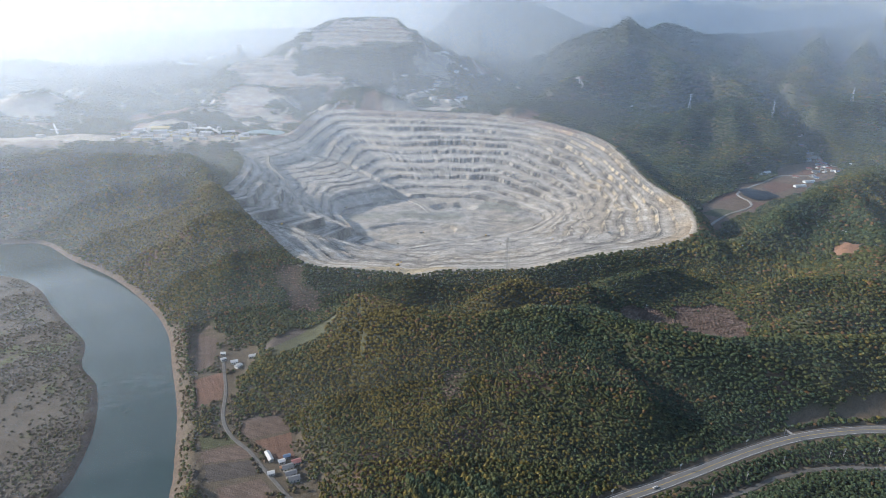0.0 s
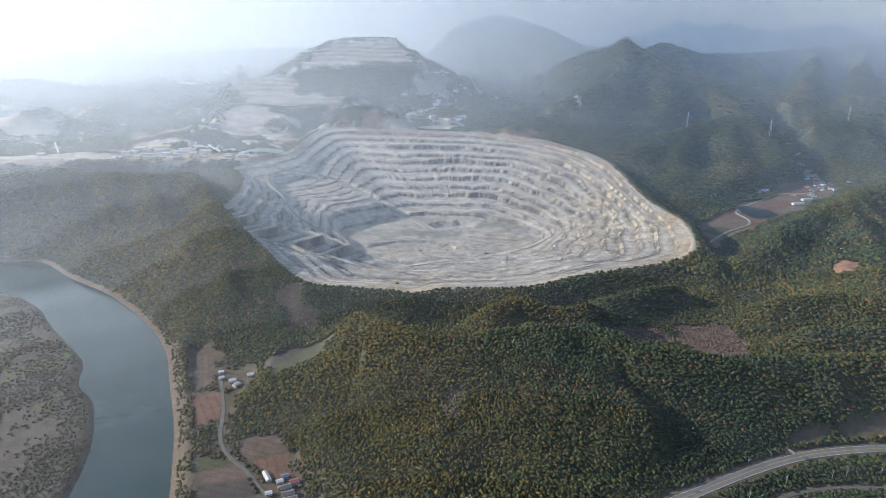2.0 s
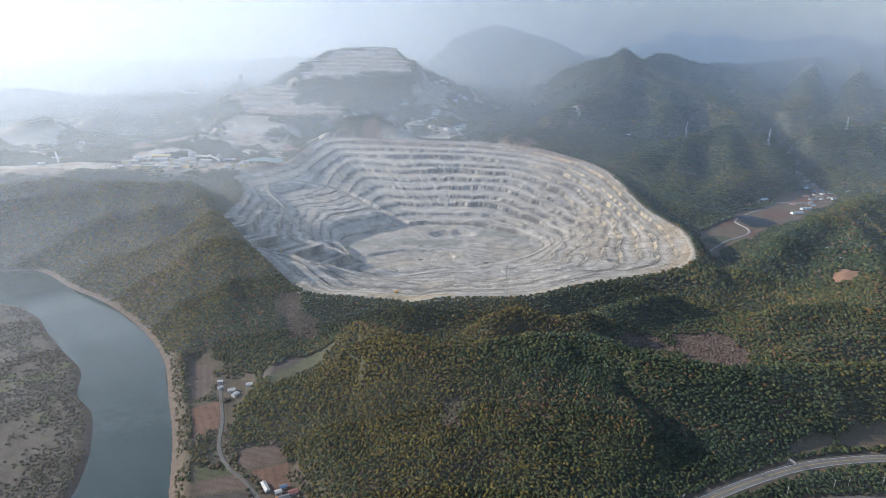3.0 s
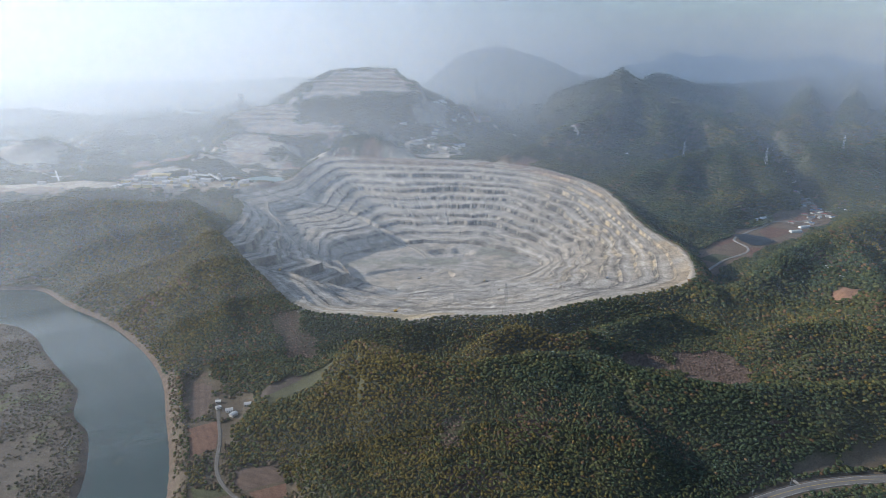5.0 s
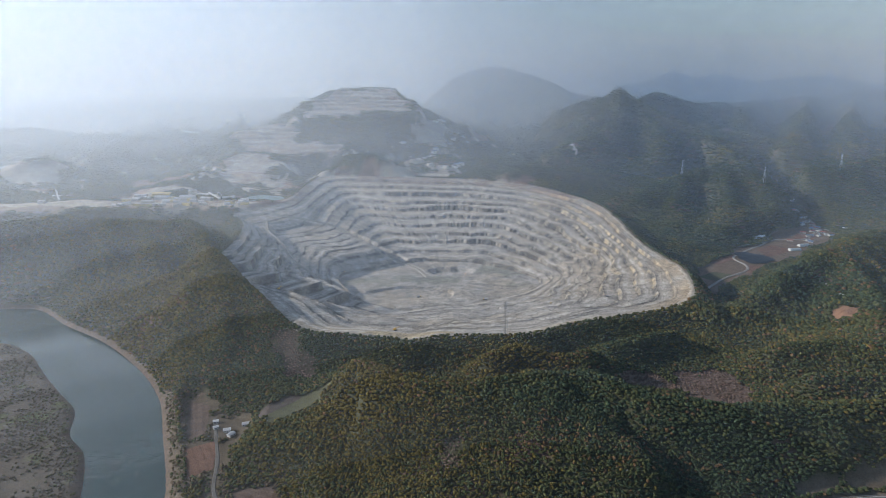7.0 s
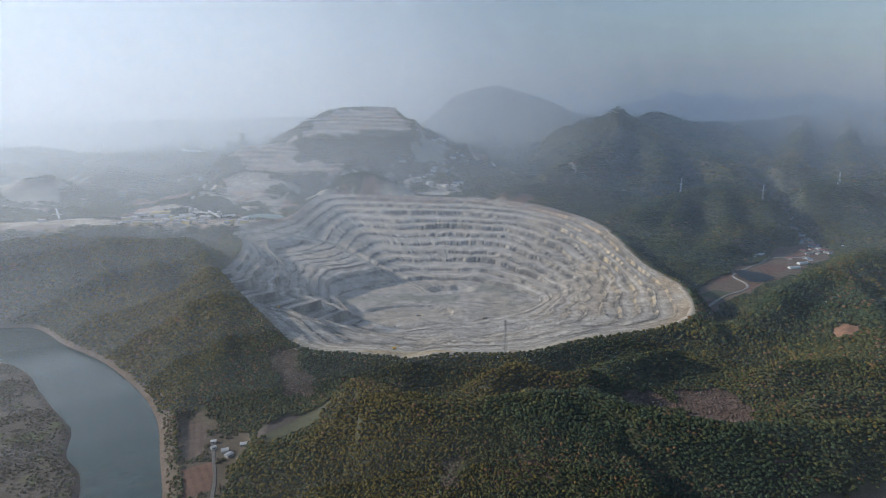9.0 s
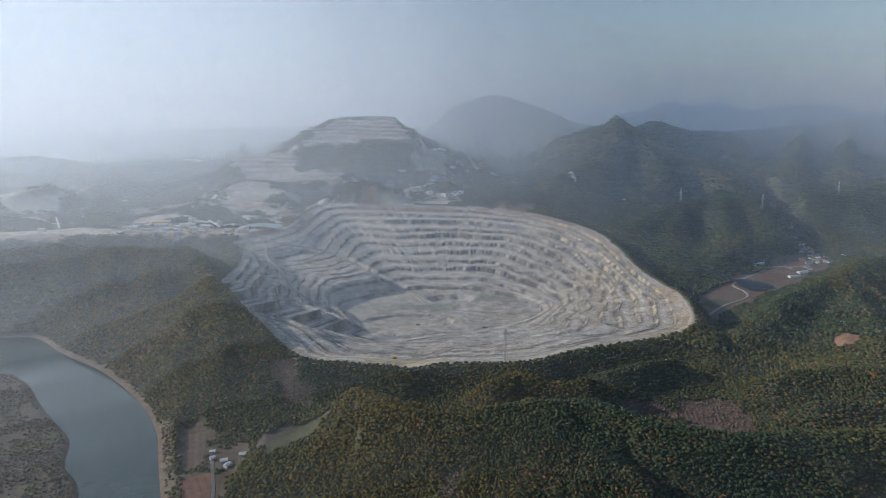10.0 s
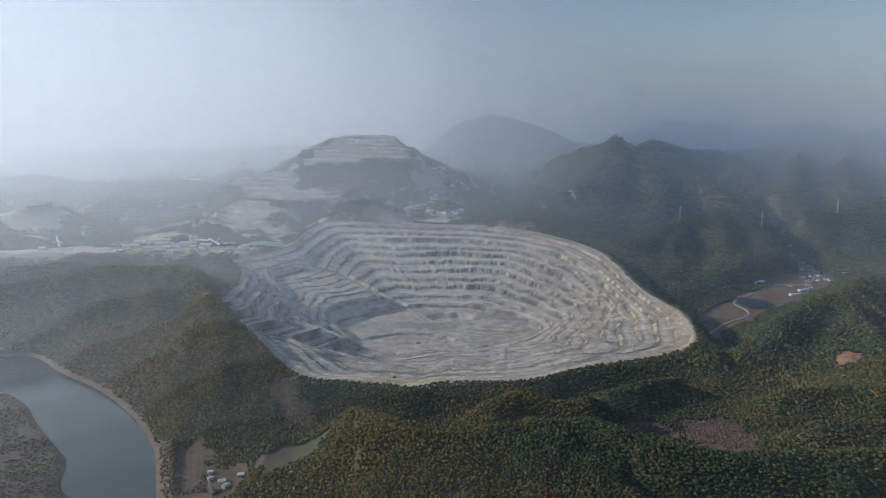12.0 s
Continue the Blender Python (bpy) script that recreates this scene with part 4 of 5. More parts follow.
def utility_pole(label):
    root = tagged(new("utility_pole"), label, "utility pole", "poles along the side road")
    part("pole", tube(0.17, 0.11, (0, 0, -0.5), (0, 0, 11), 10), M_CONCRETE, root)
    for z in (9.6, 10.5):
        part("cross_arm", block((-1.1, -0.06, z, 1.1, 0.06, z + 0.12)), M_STEEL, root)
        for x in (-0.95, 0, 0.95):
            part("insulator", tube(0.07, 0.05, (x, 0, z + 0.12), (x, 0, z + 0.4), 6), M_WHITE, root)
    part("transformer", tube(0.32, 0.32, (0.45, 0, 7.4), (0.45, 0, 8.5), 10), M_GREY, root)
    return root


def road_sign(label):
    root = tagged(new("road_sign"), label, "road sign", "signs along the main road")
    part("pole", tube(0.11, 0.08, (0, 0, -0.3), (0, 0, 6.2), 8), M_STEEL, root)
    part("panel", block((-1.5, -0.1, 4.4, 1.5, -0.02, 6.4), bevel=0.02), M_WHITE, root)
    part("arm", block((-0.9, -0.02, 5.2, 0.9, 0.1, 5.35)), M_STEEL, root)
    return root


def gantry():
    root = tagged(new("overhead_sign"), "steel overhead road sign on a tall post", "road sign")
    part("post", tube(0.2, 0.17, (0, 0, -0.5), (0, 0, 7.6), 10), M_STEEL, root)
    part("arm", block((-0.2, -0.12, 6.9, 7.4, 0.12, 7.15), (-0.2, -0.12, 6.0, 7.4, 0.12, 6.2)), M_STEEL, root)
    part("panel", block((2.0, -0.22, 5.3, 7.2, -0.13, 7.7), bevel=0.02), M_SLATE, root)
    return root


def car(label):
    root = tagged(new("car"), label, "car")
    part("body", block((-2.2, -0.88, 0.35, 2.2, 0.88, 0.95), bevel=0.12), M_WHITE, root)
    part("cabin", block((-1.5, -0.78, 0.93, 0.9, 0.78, 1.48), bevel=0.16), M_GLASS, root)
    part("cabin_roof", block((-1.2, -0.68, 1.46, 0.55, 0.68, 1.52), bevel=0.02), M_WHITE, root)
    for x in (-1.35, 1.35):
        for y in (-0.82, 0.82):
            part("wheel", tube(0.33, 0.33, (x, y - 0.1, 0.33), (x, y + 0.1, 0.33), 14), M_DARK, root)
    for y in (-0.6, 0.6):
        part("headlight", block((2.17, y - 0.18, 0.62, 2.23, y + 0.18, 0.78)), M_GREY, root)
    return root


def excavator():
    root = tagged(new("excavator"), "yellow tracked excavator standing on a quarry bench", "excavator", "machines in the quarry")
    for y in (-1.3, 1.3):
        part("track", block((-2.4, y - 0.35, 0, 2.4, y + 0.35, 1.0), bevel=0.2), M_DARK, root)
    part("body", block((-2.6, -1.5, 1.1, 1.4, 1.5, 2.7), bevel=0.15), M_MACHINE, root)
    cab = part("cab", block((-0.2, 0.4, 2.6, 1.5, 1.5, 3.6), bevel=0.1), M_MACHINE, root)
    part("pane", block((1.4, 0.5, 2.7, 1.53, 1.4, 3.5)), M_GLASS, cab)
    part("boom", tube(0.35, 0.28, (1.2, -0.2, 2.2), (5.2, -0.2, 5.6), 6), M_MACHINE, root)
    part("arm", tube(0.26, 0.2, (5.1, -0.2, 5.6), (7.2, -0.2, 2.4), 6), M_MACHINE, root)
    part("bucket", block((6.6, -0.8, 1.1, 7.8, 0.4, 2.4), bevel=0.25), M_STEEL, root)
    return root


def dump_truck():
    root = tagged(new("dump_truck"), "yellow dump truck with a grey tipper bed", "truck", "machines in the quarry")
    part("chassis", block((-4, -1.1, 0.9, 4, 1.1, 1.4)), M_DARK, root)
    cab = part("cab", block((2.3, -1.2, 1.3, 4.2, 1.2, 3.2), bevel=0.12), M_MACHINE, root)
    part("windscreen", block((4.15, -1.0, 2.2, 4.23, 1.0, 3.0)), M_GLASS, cab)
    part("bed", block((-4.2, -1.4, 1.5, 2.0, 1.4, 3.2), bevel=0.2), M_STEEL, root)
    for x in (-3.0, -1.6, 3.0):
        for y in (-1.15, 1.15):
            part("wheel", tube(0.65, 0.65, (x, y - 0.25, 0.65), (x, y + 0.25, 0.65), 14), M_DARK, root)
    return root


def conveyor(a, b_, high_a, high_b, label):
    """A roofed belt gallery on trestles between two places of the plan."""
    root = tagged(new("conveyor"), label, "conveyor", "conveyors of the quarry yard")
    ma, mb = spot(*a), spot(*b_)
    p, q = ma.translation + Vector((0, 0, high_a)), mb.translation + Vector((0, 0, high_b))
    root.location = ma.translation
    p, q = p - ma.translation, q - ma.translation
    way = q - p
    turn = way.to_track_quat("X", "Z").to_matrix().to_4x4()
    b = bmesh.new()
    bmesh.ops.create_cube(b, size=1, matrix=Matrix.Translation((p + q) / 2) @ turn @ Matrix.Diagonal((way.length, 4.2, 3.4, 1)))
    part("gallery", b, M_GREY, root)
    n = max(2, int(way.length / 35))
    for k in range(n + 1):
        f = (k + 0.3) / (n + 0.6)
        c = p + way * f
        for s in (-1.6, 1.6):
            side = turn.to_3x3() @ Vector((0, s, 0))
            part("trestle_leg", tube(0.3, 0.25, (c.x + side.x * 1.5, c.y + side.y * 1.5, -22), (c.x + side.x, c.y + side.y, c.z - 1.5), 6), M_STEEL, root)
    return root


def silo(r, h, label):
    root = tagged(new("silo"), label, "silo", "silos of the quarry yard")
    part("drum", tube(r, r, (0, 0, -1), (0, 0, h), 18), M_CONCRETE, root)
    part("cap", tube(r + 0.2, r * 0.3, (0, 0, h), (0, 0, h + r * 0.5), 18), M_GREY, root)
    return root


def field(outline, colour, furrow, label, rough_land=False):
    """A worked field draped on the ground, its furrows raised along one direction."""
    pts = np.array(outline, float)
    step = 0.9
    xs, ys = np.arange(pts[:, 0].min(), pts[:, 0].max() + step, step), np.arange(pts[:, 1].min(), pts[:, 1].max() + step, step)
    gx, gy = np.meshgrid(xs, ys, indexing="ij")
    keep = inside(gx + step / 2, gy + step / 2, [tuple(p) for p in outline])
    along = gx * math.sin(radians(furrow)) + gy * math.cos(radians(furrow))
    gz = land(gx, gy)[0] + 0.12 + 0.07 * np.sin(along * 2 * math.pi / 2.7)
    tone = np.array(colour) * (1 + 0.16 * fbm(gx, gy, 9, 5)[..., None] + 0.10 * np.sin(along * 2 * math.pi / 5.4)[..., None])
    faces = grid_faces(len(xs), len(ys))[keep[:-1, :-1].reshape(-1)]
    ob = new("field", sheet("field", np.stack([gx, gy, gz], -1).reshape(-1, 3), faces, M_GROUND, tone.reshape(-1, 3)))
    return tagged(ob, label, "field", "fields of the valley floor")


# ---- valley floor by the river: fields, lane, farm ----
BROWN, RED, DARK, GREEN = (0.125, 0.09, 0.07), (0.155, 0.088, 0.06), (0.07, 0.058, 0.05), (0.075, 0.08, 0.04)
field([(-217, 480), (-201, 488), (-190, 470), (-179, 430), (-190, 420), (-205, 440)], BROWN, 70, "harvested brown field with rough stubble")
field([(-190, 416), (-186, 409), (-170, 419), (-165, 414), (-158, 384), (-172, 374), (-181, 392)], RED, 60, "ploughed reddish brown field beside the lane")
field([(-137, 360), (-112, 366), (-101, 349), (-125, 339), (-133, 345)], BROWN, 20, "rough brown field with stubble rows")
field([(-122, 337), (-100, 346), (-92, 320), (-104, 320), (-113, 330)], RED, 70, "ploughed reddish field beside the farm sheds")
field([(-160, 342), (-143, 346), (-131, 336), (-152, 328)], GREEN, 20, "green vegetable plot in narrow beds")
field([(-154, 326), (-128, 333), (-120, 327), (-117, 321), (-151, 315)], BROWN, 15, "pale brown harvested field")
field([(-151, 313), (-117, 319), (-110, 306), (-147, 297)], DARK, 15, "dark freshly ploughed field")
field([(-132, 294), (-108, 302), (-95, 288), (-96, 276), (-122, 276)], BROWN, 25, "brown field with a grassy edge")
field([(-150, 440), (-118, 470), (-112, 460), (-140, 430)], DARK, 40, "dark fallow plot under the wooded slope")

spread(shed(6.5, 1.9, 2.6, 0.8, M_WHITE, M_WHITE, "long white-roofed farm shed beside the lane", "farm buildings"), [spot(-108, 321, -58)])
spread(house(3.6, 2.6, 2.6, 1.2, M_PLASTER, M_RED, "farmhouse with a faded red metal roof", "farm buildings"), [spot(-90, 316, 25)])
spread(house(4.4, 2.8, 2.7, 1.2, M_PLASTER, M_SLATE, "farmhouse with a dark grey slate roof", "farm buildings"), [spot(-94, 311, 25), spot(-91, 305.5, 25), spot(-88, 301, 20)])
spread(house(2.6, 1.9, 2.4, 0.8, M_WHITE, M_WHITE, "small white-roofed farm building", "farm buildings"), [spot(-99, 316.5, 25), spot(-103, 306, 20), spot(-177, 446, 10), spot(-174, 437, 40)])
spread(house(1.8, 1.5, 2.2, 0.6, M_PLASTER, M_ORANGE, "small hut with an orange metal roof", "farm buildings"), [spot(-97.5, 311, 25)])
spread(house(2.8, 1.8, 2.5, 0.8, M_WHITE, M_BLUE, "white farmhouse with a blue metal roof", "farm buildings"), [spot(-97, 321, 25)])
spread(house(3.6, 2.6, 2.6, 0.9, M_WHITE, M_GREY, "pale farmhouse with a light metal roof", "farm buildings"), [spot(-164, 433, 20), spot(-159, 427, 60), spot(-152, 441, 15)])

# ---- main road and side road ----
def stripe(name, line, offset, half, z, mat, parent, dash=0):
    p = np.array([q[:2] for q in spline([q[:2] for q in line][::4], 10)]) * U
    t = np.gradient(p, axis=0)
    t /= np.linalg.norm(t, axis=1)[:, None]
    nrm = np.stack([-t[:, 1], t[:, 0]], 1)
    v = np.stack([np.concatenate([p + nrm * (offset + o), np.full((len(p), 1), z)], 1) for o in (half, -half)], 1)
    f = grid_faces(len(p), 2)[:, ::-1]
    ob = new(name, sheet(name, v.reshape(-1, 3), f[::2] if dash else f, mat, None, False, 1.0))
    ob.parent = parent
    return ob


RZ = (ROAD_Z + 0.35) * U + 0.02
for off in (4.15, -4.15):
    stripe("edge_line", ROAD, off, 0.11, RZ, M_LINE, road)
stripe("centre_line", ROAD, 0.0, 0.16, RZ, M_YLINE, road)
for side in (5.3, -5.3):
    rail = tagged(new("guardrail"), "galvanised steel guardrail beside the asphalt road", "guardrail", "guardrails of the main road")
    line = np.array([q[:2] for q in ROAD]) * U
    t = np.gradient(line, axis=0)
    t /= np.linalg.norm(t, axis=1)[:, None]
    nrm = np.stack([-t[:, 1], t[:, 0]], 1)
    c = line + nrm * side
    v = np.stack([np.concatenate([c + nrm * o, np.full((len(c), 1), RZ + z)], 1) for o, z in ((0.05, 0.35), (0.05, 0.78), (-0.05, 0.78), (-0.05, 0.35))], 1)
    ob = new("rail", sheet("rail", v.reshape(-1, 3), grid_faces(len(c), 4), M_STEEL, None, False, 1.0))
    ob.parent = rail
    post = None
    for k in range(6, len(c) - 6):
        if post is None:
            post = part("post", tube(0.08, 0.08, (0, 0, -1.2), (0, 0, 0.8), 6), M_STEEL, rail)
            twin = post
        else:
            twin = new("post", post.data)
            twin.parent = rail
        twin.location = (c[k][0] + 0.12 * nrm[k][0], c[k][1] + 0.12 * nrm[k][1], RZ)
spread(road_sign("white road sign panel on a steel pole beside the road"), [pose(x * U, y * U, RZ - 0.5, 0, 0, a) for x, y, a in ((92.5, 275, 35), (137, 295.5, 35), (185, 317.5, 30))])
g = gantry()
g.matrix_basis = pose(213.0 * U, 327.2 * U, RZ - 0.6, 0, 0, -68)
c = car("white car driving on the asphalt road")
c.matrix_basis = pose(118 * U, 280.8 * U, RZ, 0, 0, 24)
spread(utility_pole("grey concrete utility pole beside the side road"), [spot(199, 300.5, 20), spot(172, 288, 20), spot(229, 306, 5), spot(238, 307, 5), spot(258, 307, 0), spot(148, 276, 25)])

# ---- quarry: tracks, machines, ponds ----
from mathutils.bvhtree import BVHTree

PIT_TREE = BVHTree.FromPolygons([tuple(v.co) for v in pit.data.vertices], [tuple(p.vertices) for p in pit.data.polygons])


def floor_at(x, y):
    hit = PIT_TREE.ray_cast(Vector((x * U, y * U, 400)), Vector((0, 0, -1)))
    return hit[0].z if hit[0] else float(land(np.array([float(x)]), np.array([float(y)]))[0][0]) * U


def haul_road(line, half, label):
    pts = spline([q[:2] for q in line], 10)
    p = np.array([q[:2] for q in pts]) * U
    z = np.array([floor_at(*q[:2]) for q in pts])
    for _ in range(4):
        z[1:-1] = np.maximum((z[:-2] + z[1:-1] + z[2:]) / 3, z[1:-1])
    z = z + 0.5
    t = np.gradient(p, axis=0)
    t /= np.linalg.norm(t, axis=1)[:, None]
    nrm = np.stack([-t[:, 1], t[:, 0]], 1)
    rows = [np.concatenate([p + nrm * o, (z + dz)[:, None]], 1) for o, dz in ((half + 5, -4), (half, 0), (half - 0.8, 0.8), (half - 1.6, 0), (1.6 - half, 0), (0.8 - half, 0.8), (-half, 0), (-half - 5, -4))]
    v = np.stack(rows, 1)
    return tagged(new("haul_road", sheet("haul_road", v.reshape(-1, 3), grid_faces(len(p), 8)[:, ::-1], M_HAUL, None, False, 1.0)), label, "road", kind="structure")


haul_road(HAULS[0], 5.5, "grey dirt haul road running down into the pit")
haul_road(HAULS[1], 5.0, "dusty haul road along the quarry benches")

digger = excavator()
spread(digger, [pose(x * U, y * U, floor_at(x, y), 0, 0, a) for x, y, a in ((-44, 570, 20), (140, 740, 200), (-200, 745, 70), (40, 935, 120))])
truck = dump_truck()
spread(truck, [pose(x * U, y * U, floor_at(x, y) + 0.1, 0, 0, a) for x, y, a in ((-30, 835, 10), (60, 800, 170), (120, 1050, 40), (200, 720, 80), (-150, 930, 0))])


def pool(name, cx, cy, rx, ry, z, mat, label, seed):
    b = bmesh.new()
    ring = []
    for k in range(40):
        t = 2 * math.pi * k / 40
        r = 1 + 0.12 * math.sin(3 * t + seed) + 0.06 * math.sin(7 * t + 2 * seed)
        ring.append(b.verts.new(((cx + rx * r * math.cos(t)) * U, (cy + ry * r * math.sin(t)) * U, z * U)))
    b.faces.new(ring)
    me = bpy.data.meshes.new(name)
    b.to_mesh(me)
    b.free()
    me.materials.append(mat)
    return tagged(new(name, me), label, "water", kind="structure")


pool("water_quarry_pond", LAKE[0], LAKE[1], 36, 40, LAKE_Z, M_TURQUOISE, "turquoise pond below the quarry yard", 1.0)
pool("water_village_pond", 462, 896, 24, 30, VALLEY_Z + 1.2, M_POND, "dark reservoir pond among the fields", 2.0)

# ---- quarry yard ----
spread(shed(24, 9, 8, 3, M_YELLOW, M_YELLOW, "long pale yellow industrial shed"), [spot(-560, 1260, 8)])
spread(shed(16, 8, 7, 2.5, M_GREY, M_GREY, "grey sheet-metal industrial shed"), [spot(-600, 1255, 4), spot(-480, 1180, 30), spot(-430, 1150, -15), spot(-520, 1165, 10), spot(-395, 1165, 20)])
spread(shed(9, 6, 6, 2, M_WHITE, M_WHITE, "small white works building"), [spot(-450, 1140, 0), spot(-420, 1185, 20), spot(-375, 1180, 5), spot(-360, 1150, 40), spot(-345, 1190, 10), spot(-500, 1140, 10), spot(-560, 1150, -10), spot(-720, 1130, 5), spot(-545, 1190, 15)])
spread(shed(12, 7, 9, 2, M_CONCRETE, M_GREY, "tall grey crusher house"), [spot(-465, 1165, 25), spot(-790, 1290, 0)])
conveyor((-560, 1190), (-470, 1140), 16, 10, "long grey roofed conveyor gallery on trestles")
conveyor((-440, 1190), (-400, 1135), 12, 8, "grey conveyor gallery beside the works")
conveyor((-790, 1290), (-730, 1200), 26, 6, "inclined grey conveyor gallery to a tower")
conveyor((-480, 1200), (-430, 1160), 9, 14, "short grey conveyor gallery")
rng = random.Random(8)
WORKS = [(rng.uniform(-590, -350), rng.uniform(1100, 1175), rng.uniform(-30, 40)) for _ in range(36)]
for k, (walls, roof, label) in enumerate(((M_GREY, M_WHITE, "works shed with a pale metal roof"), (M_CONCRETE, M_GREY, "low concrete works building"), (M_YELLOW, M_CONCRETE, "works building with pale yellow walls"))):
    spread(shed(7 + 2 * k, 4 + k, 4.5 + k, 1.4, walls, roof, label), [spot(*w) for w in WORKS[k::3]])
spread(silo(4.5, 18, "pale concrete silo in the works yard"), [spot(-475, 1190), spot(-465, 1192), spot(-410, 1160)])

# ---- side valley: village, fields, road ----
field([(345, 806), (375, 830), (400, 815), (365, 785)], GREEN, 30, "green field plots beside the valley road")
field([(385, 880), (425, 905), (440, 912), (430, 890), (395, 862)], RED, 30, "reddish brown ploughed field in the valley")
field([(490, 942), (525, 975), (550, 950), (510, 915), (488, 905)], RED, 45, "reddish brown ploughed field beside the pond")
field([(585, 1015), (610, 1050), (632, 1025), (605, 1000)], RED, 45, "reddish ploughed field below the village")
field([(660, 1085), (715, 1110), (730, 1095), (690, 1075)], BROWN, 20, "brown field behind the village houses")
field([(415, 830), (440, 862), (462, 850), (430, 815)], RED, 60, "bare reddish field beside the pond")
tagged(ribbon("road_valley", spline([(322, 740), (374, 797), (418, 830), (434, 858), (433, 898), (466, 934), (504, 966), (548, 1005), (600, 1010), (640, 1050), (680, 1120), (712, 1230), (760, 1350), (840, 1560)], 6), 1.3, 0.9, M_HAUL, VALLEY_Z),
       "pale concrete valley road winding past the pond", "road", kind="structure")
rng = random.Random(4)
VILLAGE = []
for cx, cy, r, n in ((636, 1050, 26, 12), (676, 1078, 24, 9), (668, 1120, 16, 6), (695, 1180, 14, 8), (716, 1250, 12, 7), (745, 1330, 12, 5), (800, 1470, 18, 6), (585, 985, 16, 4)):
    for _ in range(n):
        VILLAGE.append((cx + rng.uniform(-r, r), cy + rng.uniform(-r, r), rng.uniform(-40, 40)))
for k, (walls, roof, label) in enumerate(((M_WHITE, M_BLUE, "white village house with a blue metal roof"), (M_PLASTER, M_SLATE, "plastered village house with a grey roof"),
                                          (M_WHITE, M_WHITE, "white village building with a pale roof"), (M_PLASTER, M_RED, "village house with a dull red roof"))):
    spread(house(5 + k % 2, 3.4, 3.0, 1.4, walls, roof, label, "houses of the village"), [spot(*v) for v in VILLAGE[k::4]])
spread(greenhouse(26, 5, "white plastic-film greenhouse beside the valley road"), [spot(523, 1008, 20), spot(529, 1014, 20), spot(548, 942, 10), spot(576, 968, 15)])
spread(house(5, 4, 3, 1.5, M_WHITE, M_WHITE, "white hut on the wooded hillside", "huts on the hillside"), [spot(431, 664, 10), spot(428, 634, 30)])
spread(house(6, 4.5, 3.2, 1.6, M_WHITE, M_GREY, "pale hamlet house among the trees", "hamlet behind the quarry"), [spot(427 + dx, 1588 + dy, 20 * k) for k, (dx, dy) in enumerate(((0, 0), (15, 4), (-14, 8), (26, -6), (40, 5)))])
spread(pylon(46, "grey steel lattice transmission tower on the hill"), [spot(856, 1348, 20), spot(623, 1208, 10), spot(59, 540, 30), spot(489, 1274, 0)])

# ---- far towns ----
spread(block_of_flats("white high-rise block of flats in haze"), [spot(-1036 + 55 * (k % 6), 2480 + 45 * (k // 6), rng.uniform(-20, 20)) for k in range(12)] + [spot(-1377, 2600, 5)])
FAR_TOWN = []
for cx, cy, r, n in ((-996, 1954, 45, 14), (-1050, 1640, 40, 10), (-1000, 2420, 110, 22), (-1250, 2500, 90, 12), (160, 2400, 55, 16), (30, 2100, 60, 10), (-60, 1900, 60, 10), (20, 1700, 50, 6)):
    for _ in range(n):
        FAR_TOWN.append((cx + rng.uniform(-r, r), cy + rng.uniform(-r, r), rng.uniform(-40, 40)))
for k, (walls, roof, label) in enumerate(((M_WHITE, M_WHITE, "white building of the distant town"), (M_PLASTER, M_GREY, "pale works building of the distant town"), (M_WHITE, M_BLUE, "white building with a blue roof far off"))):
    spread(house(11, 8, 7 + 2 * k, 2.2, walls, roof, label, "buildings of the distant town"), [spot(*v) for v in FAR_TOWN[k::3]])


# ---- stepped tip ----
def build_tip():
    xs, ys = np.arange(-700, 10, 4.5), np.arange(1390, 2370, 4.5)
    gx, gy = np.meshgrid(xs, ys, indexing="ij")
    h = land(gx, gy)[0] + 0.6
    n2 = fbm(gx, gy, 16, 65, 3)
    keep = tip_bare(gx, gy) < 4
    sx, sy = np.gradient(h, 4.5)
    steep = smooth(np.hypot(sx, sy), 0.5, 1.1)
    # steep faces tinted darker, the steps' shading put into the colour
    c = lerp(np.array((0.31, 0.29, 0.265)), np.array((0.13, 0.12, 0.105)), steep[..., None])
    c = lerp(c, np.array((0.27, 0.20, 0.155)), smooth(fbm(gx, gy, 50, 66), 0.1, 0.4)[..., None] * 0.7)
    c = c * (0.8 + 0.4 * smooth(n2, -0.4, 0.4))[..., None]
    h = h + 1.4 * n2
    f = grid_faces(len(xs), len(ys))[keep[:-1, :-1].reshape(-1)]
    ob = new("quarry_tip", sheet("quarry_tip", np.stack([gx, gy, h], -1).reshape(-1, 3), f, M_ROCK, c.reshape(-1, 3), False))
    return tagged(ob, "pale stepped waste tip of an old quarry", "quarry", kind="structure")


build_tip()


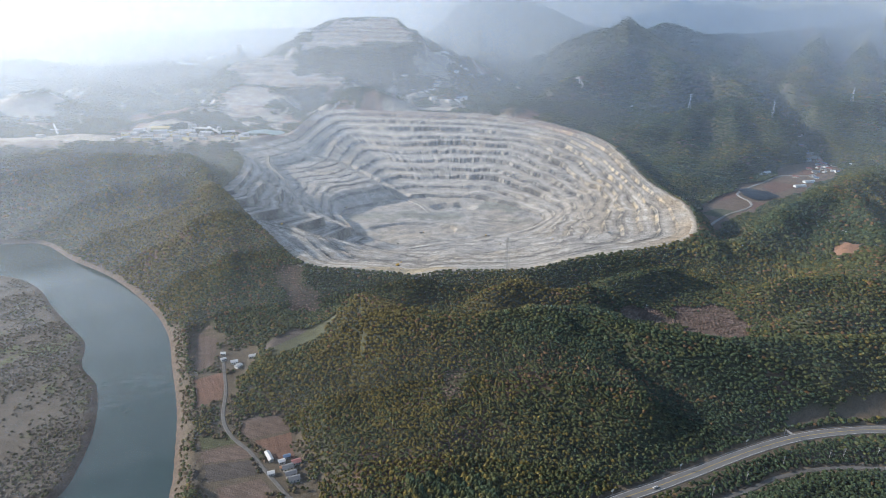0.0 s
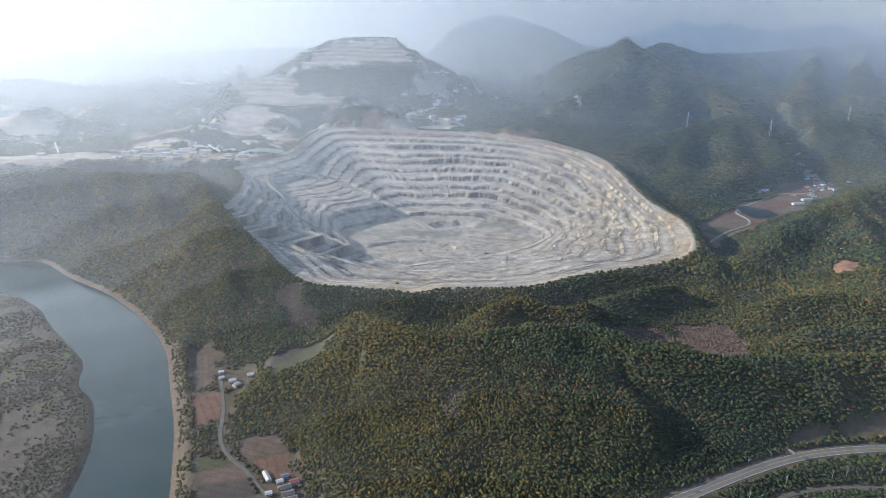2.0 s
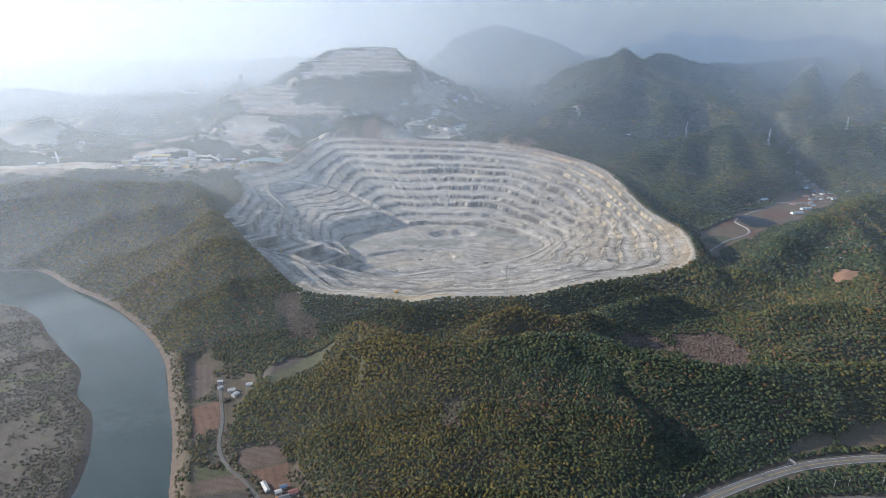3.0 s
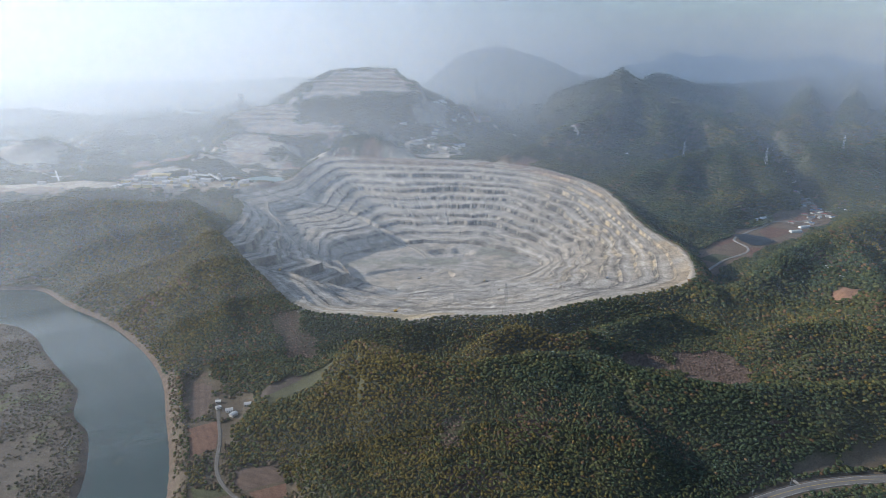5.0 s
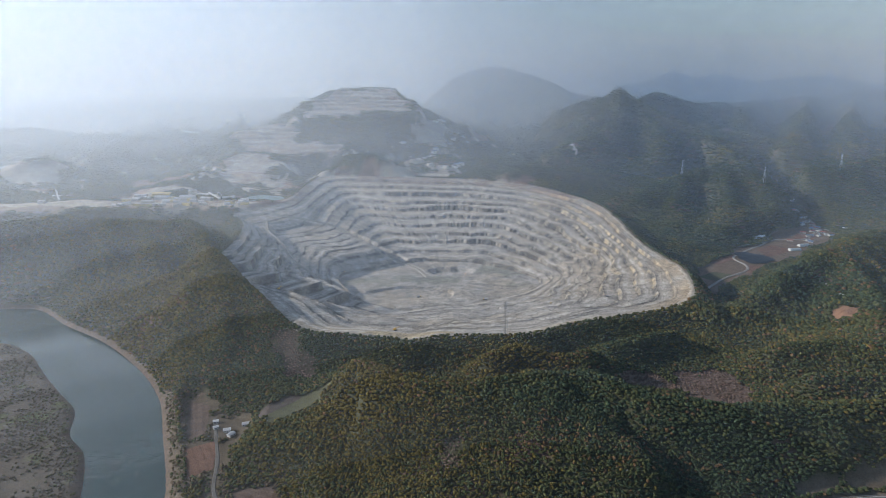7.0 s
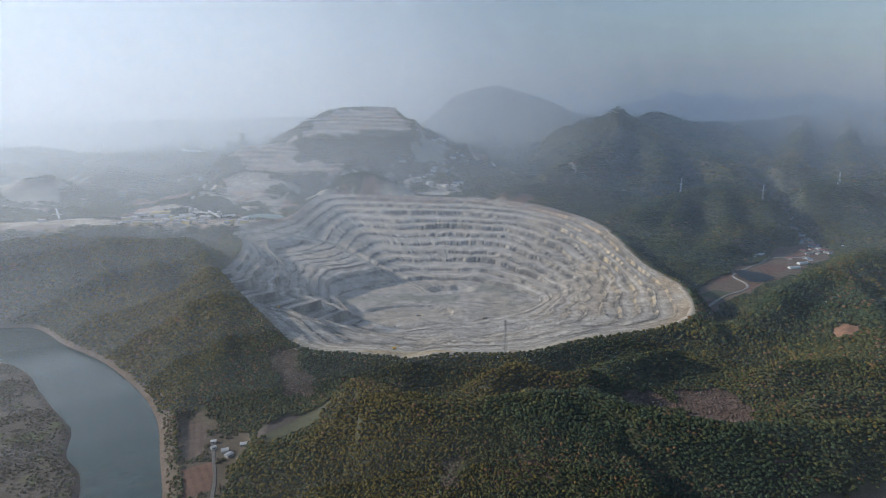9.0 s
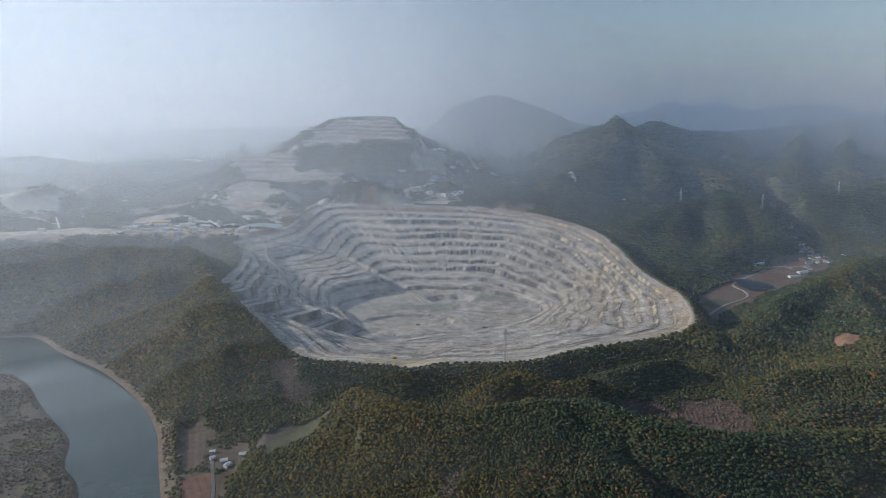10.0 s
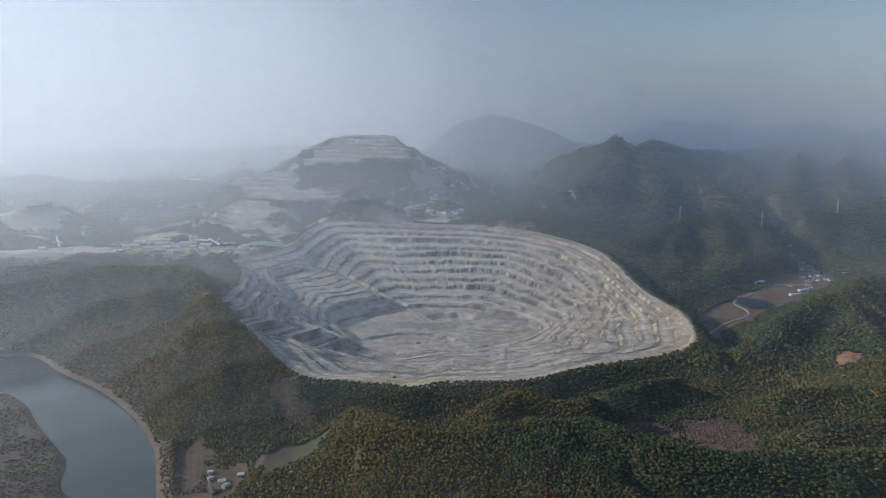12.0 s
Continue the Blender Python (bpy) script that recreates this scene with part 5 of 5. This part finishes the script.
# ---- scrub on the island, banks and clearings ----
def scrub(name, region, gap, width, tints, seed, label):
    x0, x1, y0, y1 = region
    r = np.random.default_rng(seed)
    gx, gy = np.meshgrid(np.arange(x0, x1, gap), np.arange(y0, y1, gap), indexing="ij")
    x, y = (gx + r.uniform(-0.5, 0.5, gx.shape) * gap).ravel(), (gy + r.uniform(-0.5, 0.5, gx.shape) * gap).ravel()
    h, over, out = land(x, y)
    isle = on_island(x, y)
    if name == "island_scrub":
        keep = isle & (out > 1) & (fbm(x, y, 22, 41) + 0.6 * fbm(x, y, 90, 31) < 0.22 - 0.35 * smooth(out, 30, 60) + 0.25 * r.normal(size=len(x)))
    elif name == "bank_scrub":
        keep = ~isle & (out > 1.5) & (x < -85) & (h < 14) & (fbm(x, y, 25, 42) > -0.2)
        d, _ = to_line(x, y, LANE)
        keep &= d > 2
        for pts in FIELD_OUTLINES:
            keep &= ~inside(x, y, pts)
    else:
        keep = np.zeros(len(x), bool)
        for _, pts, _ in CLEARINGS[:2] + CLEARINGS[3:4] + CLEARINGS[6:7]:
            keep |= outside_by(x, y, pts) < 8
        keep &= fbm(x, y, 18, 43) > -0.25
    x, y, h = x[keep], y[keep], h[keep]
    shapes = [crown_shape(900 + k, 0) for k in range(6)]
    pick = r.integers(0, 6, len(x))
    w = width * r.uniform(0.5, 1.4, len(x))
    tint = np.array(tints)[r.integers(0, len(tints), len(x))] * r.uniform(0.7, 1.3, (len(x), 1))
    vs, fs, cs, n = [], [], [], 0
    for k, (v, f) in enumerate(shapes):
        i = np.nonzero(pick == k)[0]
        p = v[None] * (w[i][:, None, None] * np.array((1, 1, 0.6))) + np.stack([x[i], y[i], h[i]], -1)[:, None]
        vs.append(p.reshape(-1, 3))
        fs.append((f[None] + (np.arange(len(i)) * len(v))[:, None, None] + n).reshape(-1, 3))
        cs.append(np.repeat(tint[i], len(v), 0))
        n += len(i) * len(v)
    return tagged(new(name, sheet(name, np.concatenate(vs), np.concatenate(fs), M_LEAF, np.concatenate(cs), False)), label, "scrub", kind="stuff")


scrub("island_scrub", (-620, -180, 230, 640), 2.4, 1.9, [(0.11, 0.09, 0.065), (0.095, 0.086, 0.055), (0.13, 0.104, 0.08), (0.078, 0.078, 0.043)], 31, "low brown reeds and bushes on the island")
scrub("bank_scrub", (-235, -85, 240, 520), 2.4, 2.4, [(0.06, 0.07, 0.03), (0.10, 0.085, 0.045), (0.12, 0.09, 0.06)], 32, "bushes along the river bank and field edges")
scrub("clearing_scrub", (-170, 320, 340, 570), 2.2, 1.7, [(0.15, 0.105, 0.085), (0.12, 0.09, 0.07), (0.17, 0.12, 0.095)], 33, "brown scrub on a cleared hillside")

# ---- haze ----
HAZE = [(240, 0.014), (310, 0.012), (380, 0.014), (455, 0.015), (535, 0.02), (620, 0.026), (710, 0.032), (800, 0.035), (900, 0.042), (1010, 0.048), (1130, 0.053), (1270, 0.06), (1430, 0.075), (1620, 0.09),
        (1850, 0.10), (2080, 0.10), (2300, 0.10), (2480, 0.10), (2650, 0.12), (2800, 0.2), (2880, 0.2), (3000, 0.2), (3120, 0.2), (3250, 0.18), (3420, 0.13), (3480, 0.13), (3540, 0.13), (3600, 0.13), (3660, 0.13), (3720, 0.13)]
M_HAZE = haze_material("haze")
for radius, dense in HAZE:
    na, nz = 90, 64
    ang = np.linspace(radians(-80), radians(80), na)
    hz = np.linspace(-90, 330 + radius * (0.28 + 0.24 * float(smooth(radius, 1500, 2700))), nz)
    A, H = np.meshgrid(ang, hz, indexing="ij")
    left = smooth(A, 0.4, -0.55)
    tall = smooth(radius, 1500, 2700)
    top = 230 + 190 * smooth(radius, 600, 1100) + tall * (radius * (0.10 + 0.36 * left))
    fade = smooth(H, top, 40 + 90 * smooth(radius, 600, 1100) + 120 * smooth(radius, 2500, 3400)) ** 1.2
    fade = fade + 0.12 * smooth(radius, 2300, 2900) * (1 - fade)
    dense = dense * (1 - 0.15 * smooth(A, 0.05, 0.4) * smooth(radius, 1100, 1500) * smooth(radius, 2800, 2600))
    alpha = np.clip(0.003 + dense * (1.0 + (0.1 + 0.75 * smooth(radius, 480, 680) - 0.5 * smooth(radius, 900, 1200) + 0.05 * smooth(radius, 1400, 2100)) * left) * fade, 0, 0.205)
    rr = (radius - 0.4 * H) * (1 + 0.02 * fbm(A * 400, radius + 0 * H, 120, 91))
    v = np.stack([rr * np.sin(A), rr * np.cos(A), H], -1)
    ob = new("haze", sheet("haze", v.reshape(-1, 3), grid_faces(na, nz), M_HAZE, np.repeat(alpha.reshape(-1, 1), 3, 1)))
    ob.visible_shadow = False  # thin mist; no shadow, so the sheets don't dim the sun on one another
    tagged(ob, "thin morning haze over the valley", "haze", kind="stuff")
